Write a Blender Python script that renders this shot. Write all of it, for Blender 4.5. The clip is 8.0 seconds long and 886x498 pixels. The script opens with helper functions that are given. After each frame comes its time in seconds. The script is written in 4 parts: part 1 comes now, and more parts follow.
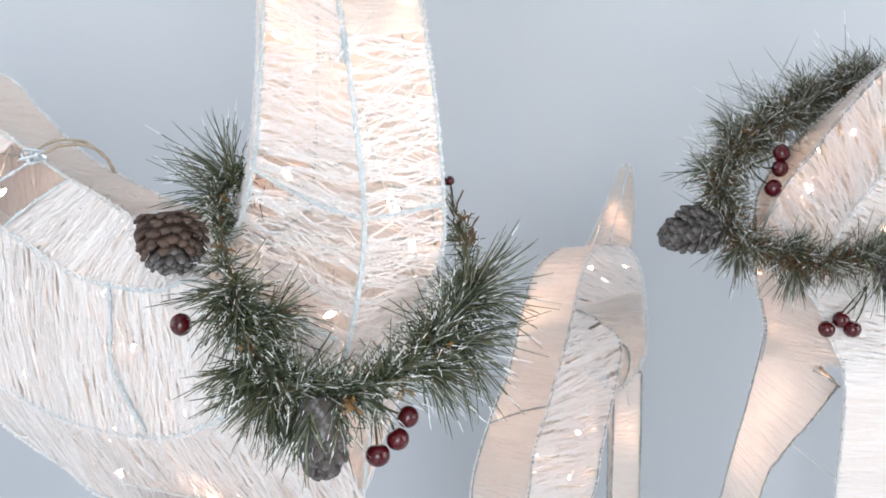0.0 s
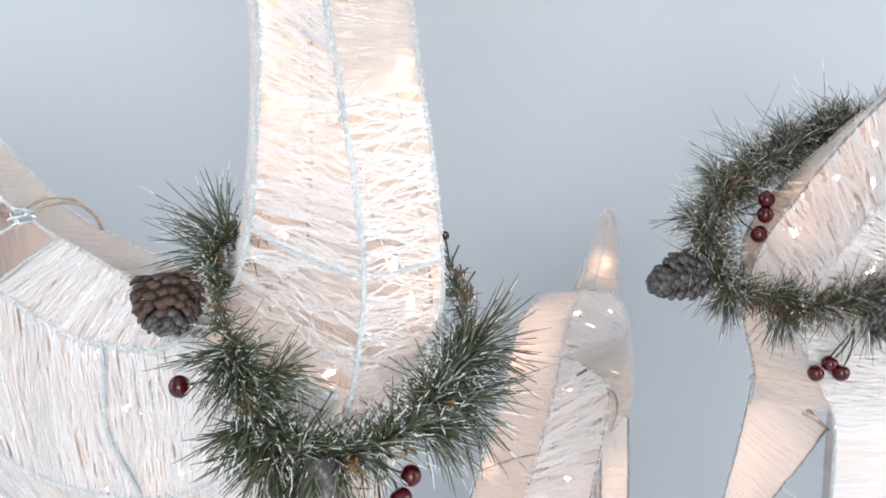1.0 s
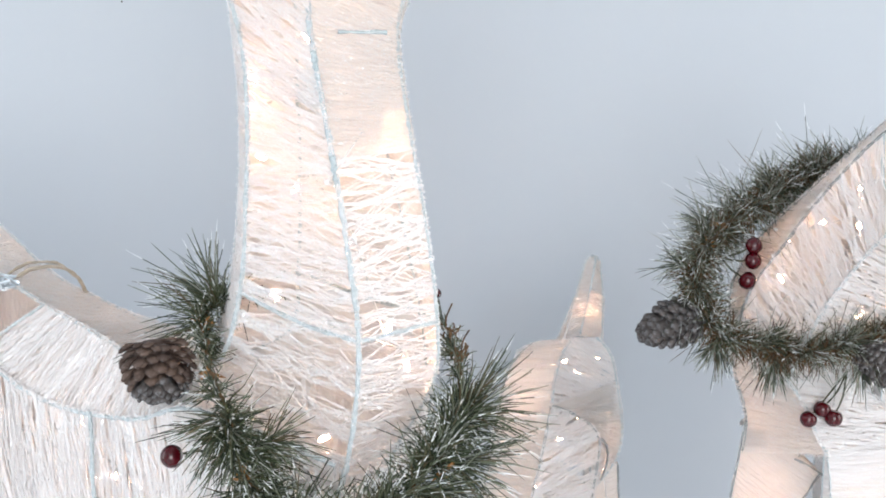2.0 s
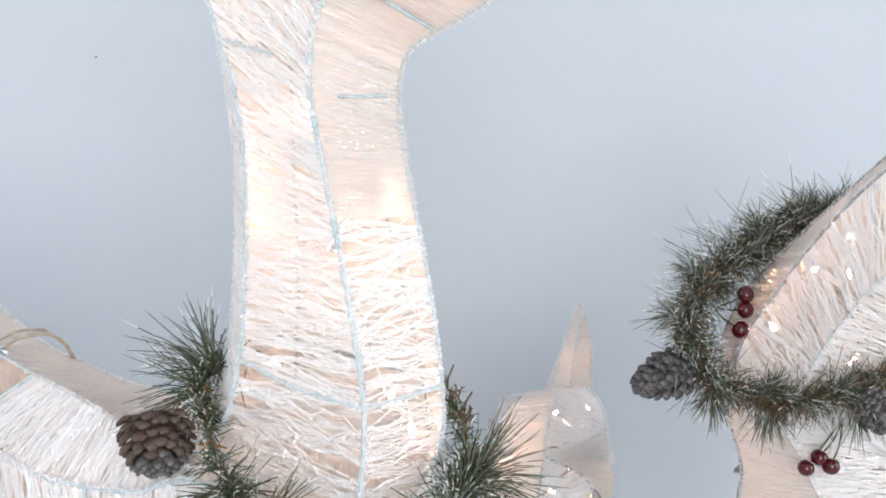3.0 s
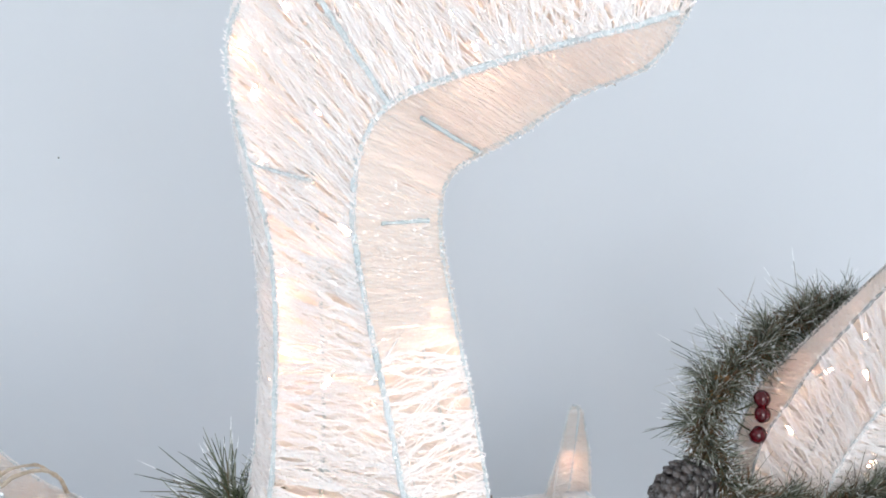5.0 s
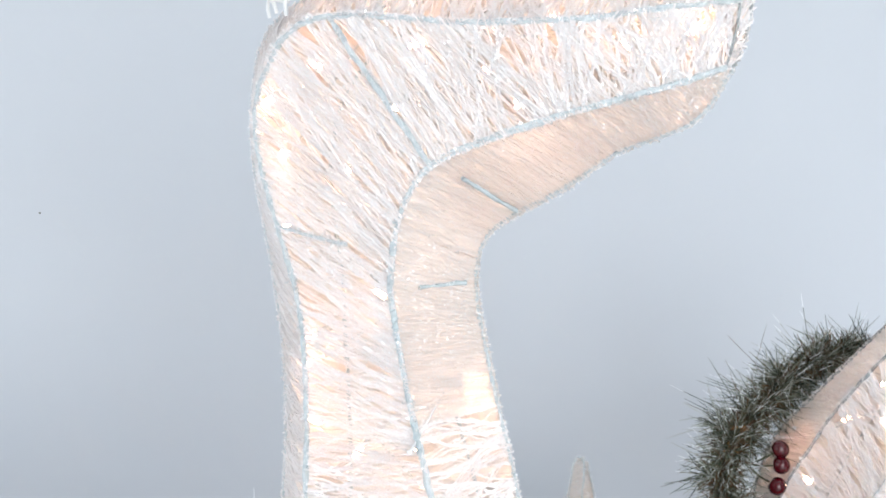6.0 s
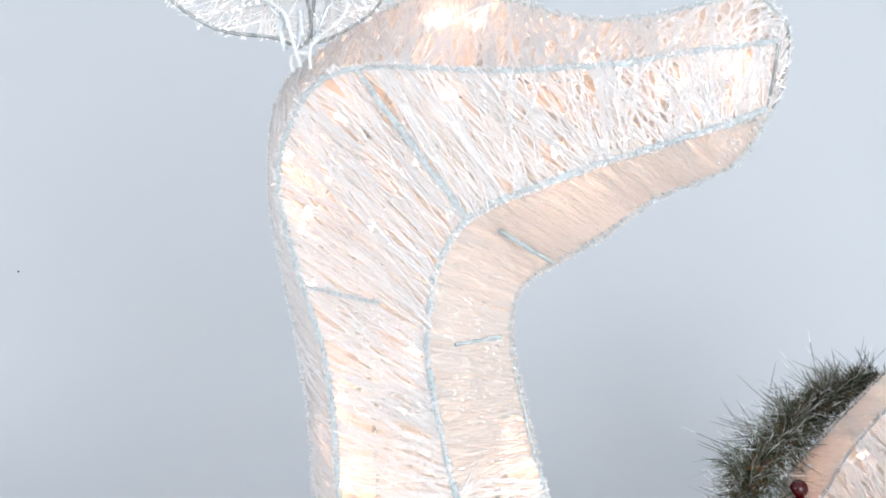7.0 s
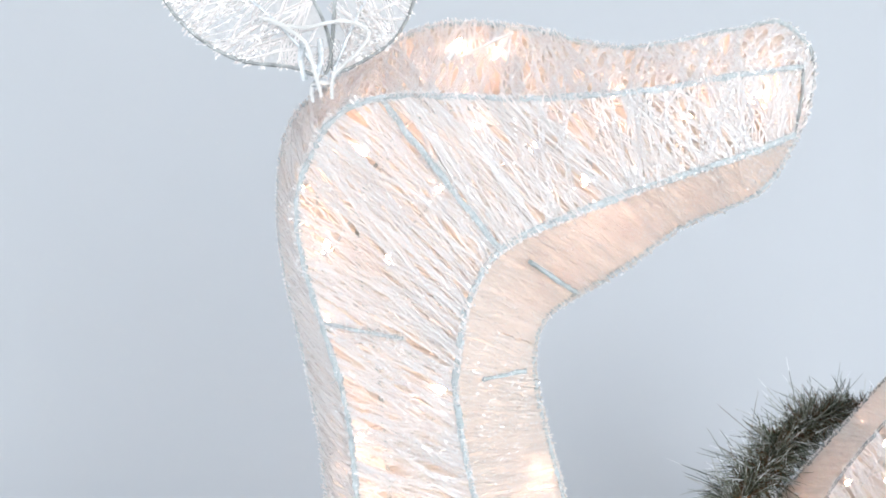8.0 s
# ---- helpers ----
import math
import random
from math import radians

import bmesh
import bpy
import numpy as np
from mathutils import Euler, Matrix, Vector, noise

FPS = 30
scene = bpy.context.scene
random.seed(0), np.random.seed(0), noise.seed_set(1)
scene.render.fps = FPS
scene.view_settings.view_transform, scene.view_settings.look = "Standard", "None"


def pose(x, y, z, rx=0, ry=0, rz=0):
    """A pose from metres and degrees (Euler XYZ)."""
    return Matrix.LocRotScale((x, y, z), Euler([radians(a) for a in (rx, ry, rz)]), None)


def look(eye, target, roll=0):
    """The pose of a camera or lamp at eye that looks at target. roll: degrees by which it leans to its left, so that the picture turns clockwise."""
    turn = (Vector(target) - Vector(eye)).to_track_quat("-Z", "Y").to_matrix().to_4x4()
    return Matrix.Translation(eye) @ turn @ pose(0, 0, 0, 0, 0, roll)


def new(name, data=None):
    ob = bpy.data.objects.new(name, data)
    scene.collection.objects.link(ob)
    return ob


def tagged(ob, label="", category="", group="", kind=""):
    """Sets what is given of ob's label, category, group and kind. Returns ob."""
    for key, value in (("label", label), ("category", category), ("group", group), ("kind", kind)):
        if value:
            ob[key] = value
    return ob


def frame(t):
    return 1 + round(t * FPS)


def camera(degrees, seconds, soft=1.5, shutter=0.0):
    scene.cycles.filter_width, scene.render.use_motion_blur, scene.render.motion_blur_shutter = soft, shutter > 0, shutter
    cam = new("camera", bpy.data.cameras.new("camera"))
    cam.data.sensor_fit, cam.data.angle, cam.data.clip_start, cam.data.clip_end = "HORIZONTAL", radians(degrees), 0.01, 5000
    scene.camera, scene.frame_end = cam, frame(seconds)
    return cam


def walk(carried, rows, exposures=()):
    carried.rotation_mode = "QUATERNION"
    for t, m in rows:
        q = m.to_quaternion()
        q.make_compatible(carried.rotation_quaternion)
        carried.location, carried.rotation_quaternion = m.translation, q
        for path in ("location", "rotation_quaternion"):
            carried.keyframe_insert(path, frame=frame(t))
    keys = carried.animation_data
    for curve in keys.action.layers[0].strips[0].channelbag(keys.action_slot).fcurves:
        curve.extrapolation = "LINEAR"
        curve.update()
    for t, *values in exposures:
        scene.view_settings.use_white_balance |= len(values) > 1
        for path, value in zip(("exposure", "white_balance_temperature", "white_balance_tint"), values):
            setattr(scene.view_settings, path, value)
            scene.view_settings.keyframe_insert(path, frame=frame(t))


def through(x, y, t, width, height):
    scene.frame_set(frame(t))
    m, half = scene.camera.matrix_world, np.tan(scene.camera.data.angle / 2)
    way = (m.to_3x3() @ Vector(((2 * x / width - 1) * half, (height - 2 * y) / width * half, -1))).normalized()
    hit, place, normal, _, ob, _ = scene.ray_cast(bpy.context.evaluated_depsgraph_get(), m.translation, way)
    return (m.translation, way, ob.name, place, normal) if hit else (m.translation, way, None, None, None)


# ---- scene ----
cam = camera(41.9, 8.0, soft=1.8)
METRES, EYE, TILT, LEAN, TURN = 0.36, 1.05, -16.0, 0.0, 0.0
ROWS = [
    (0.0, 0.0, 0.0, 0.0, 0.0, -0.0, -0.0),
    (0.5, -0.0344, -0.0068, 0.0209, -0.83, 0.8, 0.55),
    (1.0, -0.0655, -0.0038, 0.0428, -1.66, 1.76, 1.01),
    (1.5, -0.0832, 0.0112, 0.0694, -2.3, 2.59, 1.63),
    (3.0, -0.183, 0.0463, 0.1486, -4.75, 5.28, 3.74),
    (3.5, -0.2251, 0.0795, 0.1811, -5.65, 6.08, 4.27),
    (4.0, -0.2788, 0.1026, 0.2137, -6.52, 6.89, 4.64),
    (4.5, -0.3274, 0.131, 0.2477, -7.33, 7.71, 5.12),
    (6.0, -0.5062, 0.245, 0.3492, -10.17, 10.25, 7.06),
    (6.5, -0.5603, 0.287, 0.3802, -10.93, 11.09, 8.28),
    (7.0, -0.6133, 0.323, 0.4076, -11.88, 11.83, 9.42),
    (7.5, -0.681, 0.3583, 0.4239, -13.62, 12.47, 10.4),
    (8.0, -0.7628, 0.4083, 0.4372, -15.56, 13.12, 11.35),
]
walk(cam, [(t, pose(0, 0, EYE, TILT, LEAN, TURN) @ pose(METRES * x, METRES * y, METRES * z, 90 + pitch, roll, yaw)) for t, x, y, z, yaw, pitch, roll in ROWS])

# ---- world and lights ----
world = bpy.data.worlds.new("world")
scene.world = world
world.use_nodes = True
wn = world.node_tree
sky = wn.nodes.new("ShaderNodeTexSky")
sky.sky_type, sky.sun_disc = "NISHITA", False
sky.sun_elevation, sky.sun_rotation = radians(35), radians(120)
wn.nodes["Background"].inputs["Strength"].default_value = 0.1
wn.links.new(sky.outputs["Color"], wn.nodes["Background"].inputs["Color"])


def added_light(name, eye, target, w, h, power, colour):
    lamp = bpy.data.lights.new(name, "AREA")
    lamp.shape, lamp.size, lamp.size_y, lamp.energy, lamp.color = "RECTANGLE", w, h, power, colour
    ob = new(name, lamp)
    ob.matrix_world = look(eye, target)
    return ob


# Unseen soft area lamps, added to light the deer and the backdrop wall.
added_light("added_soft_light", (2.36, 0.1, 1.2), (0.1, 1.0, 0.7), 1.5, 2.0, 27, (0.97, 0.985, 1.0))
# Left lamp, added to brighten the nape and left-facing panels.
added_light("added_soft_light", (-2.36, 0.75, 1.2), (-0.1, 0.9, 0.95), 1.5, 2.0, 21, (0.97, 0.985, 1.0))
added_light("added_soft_light", (-0.05, -2.36, 1.4), (-0.05, 0, 1.2), 1.9, 1.9, 77, (0.97, 0.985, 1.0))
BULB_POWER = 148.0


# ---- materials ----
def material(name):
    m = bpy.data.materials.new(name)
    m.use_nodes = True
    t = m.node_tree
    return m, t, t.nodes["Principled BSDF"]


def ramp(t, fac, stops):
    n = t.nodes.new("ShaderNodeValToRGB")
    while len(n.color_ramp.elements) < len(stops):
        n.color_ramp.elements.new(0.5)
    for e, (p, c) in zip(n.color_ramp.elements, stops):
        e.position, e.color = p, (*c, 1)
    t.links.new(fac, n.inputs["Fac"])
    return n.outputs["Color"]


def noise_tex(t, scale, detail=4, rough=0.6):
    n = t.nodes.new("ShaderNodeTexNoise")
    n.inputs["Scale"].default_value, n.inputs["Detail"].default_value, n.inputs["Roughness"].default_value = scale, detail, rough
    c = t.nodes.new("ShaderNodeTexCoord")
    t.links.new(c.outputs["Object"], n.inputs["Vector"])
    return n.outputs["Fac"]


def bump(t, bsdf, fac, strength, dist):
    b = t.nodes.new("ShaderNodeBump")
    b.inputs["Strength"].default_value, b.inputs["Distance"].default_value = strength, dist
    t.links.new(fac, b.inputs["Height"])
    t.links.new(b.outputs["Normal"], bsdf.inputs["Normal"])


def surface(name, low, high, scale, rough=0.7, metal=0.0, bumps=0.3, dist=0.0004, detail=5):
    m, t, b = material(name)
    f = noise_tex(t, scale, detail)
    t.links.new(ramp(t, f, [(0.3, low), (0.7, high)]), b.inputs["Base Color"])
    b.inputs["Roughness"].default_value, b.inputs["Metallic"].default_value = rough, metal
    bump(t, b, noise_tex(t, scale * 9, 3), bumps, dist)
    return m


def island(name, stops, rough=0.6, spec=0.5):
    m, t, b = material(name)
    g = t.nodes.new("ShaderNodeNewGeometry")
    t.links.new(ramp(t, g.outputs["Random Per Island"], stops), b.inputs["Base Color"])
    b.inputs["Roughness"].default_value = rough
    b.inputs["Specular IOR Level"].default_value = spec
    return m


def thread_material(name, colours, through):
    m, t, b = material(name)
    g = t.nodes.new("ShaderNodeNewGeometry")
    col = ramp(t, g.outputs["Random Per Island"], colours)
    t.links.new(col, b.inputs["Base Color"])
    b.inputs["Roughness"].default_value = 0.45
    tr = t.nodes.new("ShaderNodeBsdfTranslucent")
    tr.inputs["Color"].default_value = (0.95, 0.89, 0.85, 1)
    mix = t.nodes.new("ShaderNodeMixShader")
    mix.inputs["Fac"].default_value = through
    t.links.new(b.outputs["BSDF"], mix.inputs[1])
    t.links.new(tr.outputs["BSDF"], mix.inputs[2])
    t.links.new(mix.outputs["Shader"], t.nodes["Material Output"].inputs["Surface"])
    return m


THREAD = thread_material("white_acrylic_thread", [(0.0, (0.81, 0.778, 0.775)), (0.5, (0.865, 0.842, 0.842)), (1.0, (0.91, 0.894, 0.896))], 0.21)
THREAD_CREAM = thread_material("cream_acrylic_thread", [(0.0, (0.84, 0.815, 0.79)), (1.0, (0.91, 0.895, 0.88))], 0.5)
FILM = thread_material("fine_floss_film", [(0.0, (0.83, 0.80, 0.775)), (1.0, (0.83, 0.80, 0.775))], 0.44)
ft = FILM.node_tree
film_bsdf = ft.nodes["Principled BSDF"]
ft.links.new(ramp(ft, noise_tex(ft, 70, 6), [(0.3, (0.78, 0.76, 0.745)), (0.7, (0.87, 0.855, 0.845))]), film_bsdf.inputs["Base Color"])
bump(ft, film_bsdf, noise_tex(ft, 600, 4), 0.6, 0.0006)
EAR_FILM = thread_material("sheer_floss_film", [(0.0, (0.66, 0.66, 0.66)), (1.0, (0.66, 0.66, 0.66))], 0.3)
et = EAR_FILM.node_tree
sheer, sheer_mix = et.nodes.new("ShaderNodeBsdfTransparent"), et.nodes.new("ShaderNodeMixShader")
et.links.new(ramp(et, noise_tex(et, 90, 5), [(0.3, (0.25, 0.25, 0.25)), (0.7, (0.7, 0.7, 0.7))]), sheer_mix.inputs["Fac"])
et.links.new(et.nodes["Material Output"].inputs["Surface"].links[0].from_socket, sheer_mix.inputs[1])
et.links.new(sheer.outputs["BSDF"], sheer_mix.inputs[2])
et.links.new(sheer_mix.outputs["Shader"], et.nodes["Material Output"].inputs["Surface"])
SEAM = surface("blue_grey_wire", (0.30, 0.36, 0.38), (0.52, 0.58, 0.60), 150, 0.6)
THREAD_BLUE = thread_material("pale_blue_thread", [(0.0, (0.56, 0.62, 0.645)), (1.0, (0.78, 0.82, 0.84))], 0.25)
GLITTER = surface("silver_glitter", (0.86, 0.88, 0.9), (0.97, 0.97, 0.97), 300, 0.3, 1.0, 0.0)
WIRE = surface("frosted_wire", (0.45, 0.52, 0.545), (0.68, 0.73, 0.75), 260, 0.6, 0.0, 0.8, 0.001)
BARE = surface("bare_grey_wire", (0.16, 0.17, 0.17), (0.42, 0.45, 0.46), 120, 0.5, 0.3)
TIE = surface("silver_wire_tie", (0.4, 0.45, 0.48), (0.8, 0.84, 0.88), 200, 0.35, 0.6)
TAN = surface("tan_coated_wire", (0.33, 0.27, 0.2), (0.55, 0.47, 0.38), 80, 0.55)
CABLE = surface("white_cable", (0.62, 0.63, 0.63), (0.72, 0.73, 0.73), 40, 0.4)
WALL = surface("painted_backdrop_wall", (0.478, 0.513, 0.556), (0.49, 0.526, 0.569), 1.3, 0.85, 0.0, 0.12, 0.0005)
ROOM = surface("white_wall_paint", (0.74, 0.75, 0.76), (0.79, 0.80, 0.81), 2.0, 0.85, 0.0, 0.1)
FLOOR = surface("pale_vinyl_floor", (0.68, 0.70, 0.72), (0.74, 0.76, 0.78), 3.0, 0.55, 0.0, 0.1)
NEEDLE = island("green_needle", [(0.0, (0.018, 0.027, 0.017)), (0.28, (0.036, 0.052, 0.028)), (0.50, (0.066, 0.085, 0.040)), (0.58, (0.10, 0.07, 0.035)), (0.70, (0.12, 0.14, 0.08)), (0.90, (0.20, 0.22, 0.175)), (1.0, (0.48, 0.50, 0.48))], 0.42, 0.5)
NEEDLE_GREY = island("grey_green_needle", [(0.0, (0.022, 0.030, 0.020)), (0.28, (0.045, 0.06, 0.034)), (0.46, (0.095, 0.108, 0.062)), (0.5, (0.12, 0.075, 0.05)), (0.64, (0.17, 0.18, 0.13)), (0.85, (0.28, 0.30, 0.26)), (1.0, (0.5, 0.52, 0.5))], 0.4, 0.5)
FROST = surface("snow_frost", (0.72, 0.76, 0.79), (0.92, 0.94, 0.95), 400, 0.6, 0.0, 0.5)
STEM = surface("garland_stem", (0.06, 0.035, 0.02), (0.2, 0.11, 0.05), 150, 0.8)
HUSK = surface("orange_brown_husk", (0.2, 0.09, 0.03), (0.42, 0.22, 0.08), 160, 0.7)
BERRY = surface("dark_red_berry", (0.042, 0.0010, 0.003), (0.07, 0.0015, 0.005), 60, 0.045, 0.0, 0.0)
TWIG = surface("dark_twig", (0.02, 0.025, 0.012), (0.07, 0.07, 0.03), 150, 0.7)


def cone_material(name, base, edge, frost, amount):
    m, t, b = material(name)
    info = t.nodes.new("ShaderNodeObjectInfo")
    col = ramp(t, info.outputs["Random"], [(0.0, base), (1.0, edge)])
    f = ramp(t, noise_tex(t, 160, 5), [(1.0 - amount - 0.1, (0, 0, 0)), (1.0 - amount + 0.1, (1, 1, 1))])
    mix = t.nodes.new("ShaderNodeMix")
    mix.data_type = "RGBA"
    t.links.new(f, mix.inputs["Factor"])
    t.links.new(col, mix.inputs["A"])
    mix.inputs["B"].default_value = (*frost, 1)
    t.links.new(mix.outputs["Result"], b.inputs["Base Color"])
    b.inputs["Roughness"].default_value = 0.75
    bump(t, b, noise_tex(t, 500, 3), 0.5, 0.0008)
    return m


CONE_BROWN = cone_material("brown_cone_scale", (0.05, 0.03, 0.023), (0.095, 0.06, 0.045), (0.34, 0.34, 0.34), 0.30)
CONE_GREY = cone_material("frosted_cone_scale", (0.045, 0.037, 0.035), (0.095, 0.08, 0.076), (0.27, 0.285, 0.30), 0.38)

LIT, lt, lb = material("warm_bulb")
lb.inputs["Base Color"].default_value = (0.9, 0.7, 0.4, 1)
lb.inputs["Emission Color"].default_value = (1.0, 0.60, 0.40, 1)
lb.inputs["Emission Strength"].default_value = BULB_POWER


# ---- builders ----
def mesh_part(name, verts, faces, mats, parent=None, label="", index=None, smooth=False):
    """One mesh, given in world metres, under a thing or under a part of one."""
    top = parent
    while top is not None and top.parent is not None:
        top = top.parent
    v = np.asarray(verts, float)
    if top is not None:
        inv = np.array(top.matrix_basis.inverted())
        v = v @ inv[:3, :3].T + inv[:3, 3]
    me = bpy.data.meshes.new(name)
    me.from_pydata(v.tolist(), [], faces)
    for m in mats if isinstance(mats, (list, tuple)) else [mats]:
        me.materials.append(m)
    if index is not None:
        me.polygons.foreach_set("material_index", np.asarray(index, np.int32))
    if smooth:
        me.polygons.foreach_set("use_smooth", np.ones(len(me.polygons), bool))
    me.update()
    ob = new(name, me)
    ob.parent = parent
    return tagged(ob, label)


def thing(name, m, label, category, group="", kind=""):
    ob = new(name)
    ob.matrix_basis = m
    ob.empty_display_size = 0.05
    return tagged(ob, label, category, group, kind)


def spline(pts, step=0.004, closed=False):
    """A smooth polyline with even steps through the points."""
    p = np.array(pts, float)
    n = len(p)
    out = []
    for i in range(n if closed else n - 1):
        if closed:
            a, b, c, d = p[i - 1], p[i], p[(i + 1) % n], p[(i + 2) % n]
        else:
            a, b, c, d = p[max(i - 1, 0)], p[i], p[i + 1], p[min(i + 2, n - 1)]
        k = max(2, int(np.linalg.norm(c - b) / step))
        for t in np.arange(k) / k:
            out.append(0.5 * (2 * b + (c - a) * t + (2 * a - 5 * b + 4 * c - d) * t * t + (3 * b - a - 3 * c + d) * t ** 3))
    out.append(p[0] if closed else p[-1])
    return np.array(out)


class Rail:
    """A wire's line, read by its length from 0 to 1."""

    def __init__(self, pts, smooth=True):
        self.p = spline(pts) if smooth else np.array(pts, float)
        d = np.r_[0, np.cumsum(np.linalg.norm(np.diff(self.p, axis=0), axis=1))]
        self.length, self.s = d[-1], d / d[-1]

    def at(self, s):
        s = np.clip(s, 0, 1)
        return np.stack([np.interp(s, self.s, self.p[:, k]) for k in range(3)], -1)

    def cut(self, a, b):
        return Rail(self.at(np.linspace(a, b, max(12, int(abs(b - a) * self.length / 0.004)))), False)

    def near(self, q):
        return self.s[np.argmin(((self.p - np.array(q)) ** 2).sum(1))]


def tube(path, radius, sides=6, wobble=0.0, rng=random):
    p = np.array(path, float)
    tan = np.gradient(p, axis=0)
    tan /= np.linalg.norm(tan, axis=1)[:, None] + 1e-12
    ref = np.array((0.31, 0.55, 0.77))
    a = np.cross(tan, ref)
    a /= np.linalg.norm(a, axis=1)[:, None] + 1e-12
    b = np.cross(tan, a)
    r = np.full(len(p), radius) if np.isscalar(radius) else np.array(radius)
    verts = []
    for i in range(len(p)):
        for k in range(sides):
            w = 2 * math.pi * k / sides
            q = r[i] * (1 + wobble * rng.uniform(-1, 1))
            verts.append(p[i] + q * (a[i] * math.cos(w) + b[i] * math.sin(w)))
    faces = [(i * sides + k, i * sides + (k + 1) % sides, (i + 1) * sides + (k + 1) % sides, (i + 1) * sides + k)
             for i in range(len(p) - 1) for k in range(sides)]
    faces += [tuple(range(sides))[::-1], tuple(range((len(p) - 1) * sides, len(p) * sides))]
    return np.array(verts), faces


def merge(pieces):
    verts, faces, n = [], [], 0
    for v, f in pieces:
        verts.append(v)
        faces += [tuple(i + n for i in q) for q in f]
        n += len(v)
    return np.concatenate(verts), faces


def strands(a, m, b, radius, rng):
    """Three-sided threads from a over m to b, all at once."""
    n = len(a)
    d = b - a
    d /= np.linalg.norm(d, axis=1)[:, None] + 1e-9
    u = np.cross(d, rng.normal(size=(n, 3)))
    u /= np.linalg.norm(u, axis=1)[:, None] + 1e-9
    w = np.cross(d, u)
    rings = []
    for c in (a, m, b):
        for k in range(3):
            t = 2 * math.pi * k / 3
            rings.append(c + radius[:, None] * (u * math.cos(t) + w * math.sin(t)))
    verts = np.stack(rings, 1).reshape(-1, 3)
    base = np.arange(n)[:, None, None] * 9
    q = np.array([[r * 3 + k, r * 3 + (k + 1) % 3, r * 3 + 3 + (k + 1) % 3, r * 3 + 3 + k] for r in (0, 1) for k in range(3)])
    return verts, (q[None] + base).reshape(-1, 4)


def threads(lines, radius, rng):
    """Three-sided threads along many polylines of equal count, all at once; each end tapers a little."""
    n, k = lines.shape[:2]
    d = np.gradient(lines, axis=1)
    d /= np.linalg.norm(d, axis=2)[..., None] + 1e-9
    u = np.cross(d, rng.normal(size=(n, 1, 3)))
    u /= np.linalg.norm(u, axis=2)[..., None] + 1e-9
    w = np.cross(d, u)
    r = (radius[:, None] * rng.uniform(0.75, 1.25, (n, k)))[..., None]
    rings = [lines + r * (u * math.cos(2 * math.pi * c / 3) + w * math.sin(2 * math.pi * c / 3)) for c in range(3)]
    verts = np.stack(rings, 2).reshape(-1, 3)
    q = np.array([[i * 3 + c, i * 3 + (c + 1) % 3, i * 3 + 3 + (c + 1) % 3, i * 3 + 3 + c] for i in range(k - 1) for c in range(3)])
    return verts, (q[None] + np.arange(n)[:, None, None] * k * 3).reshape(-1, 4)


def flakes(c, size, rng, face):
    """Small square glitter flakes about the given points, tilted at random round a facing direction."""
    g = len(c)
    f = face + rng.normal(0, 0.5, (g, 3))
    e1 = np.cross(f, rng.normal(size=(g, 3)))
    e1 /= np.linalg.norm(e1, axis=1)[:, None] + 1e-9
    e2 = np.cross(f, e1)
    e2 /= np.linalg.norm(e2, axis=1)[:, None] + 1e-9
    size = size[:, None]
    return np.stack([c + e1 * size, c + e2 * size, c - e1 * size, c - e2 * size], 1).reshape(-1, 3), np.arange(g * 4).reshape(-1, 4)


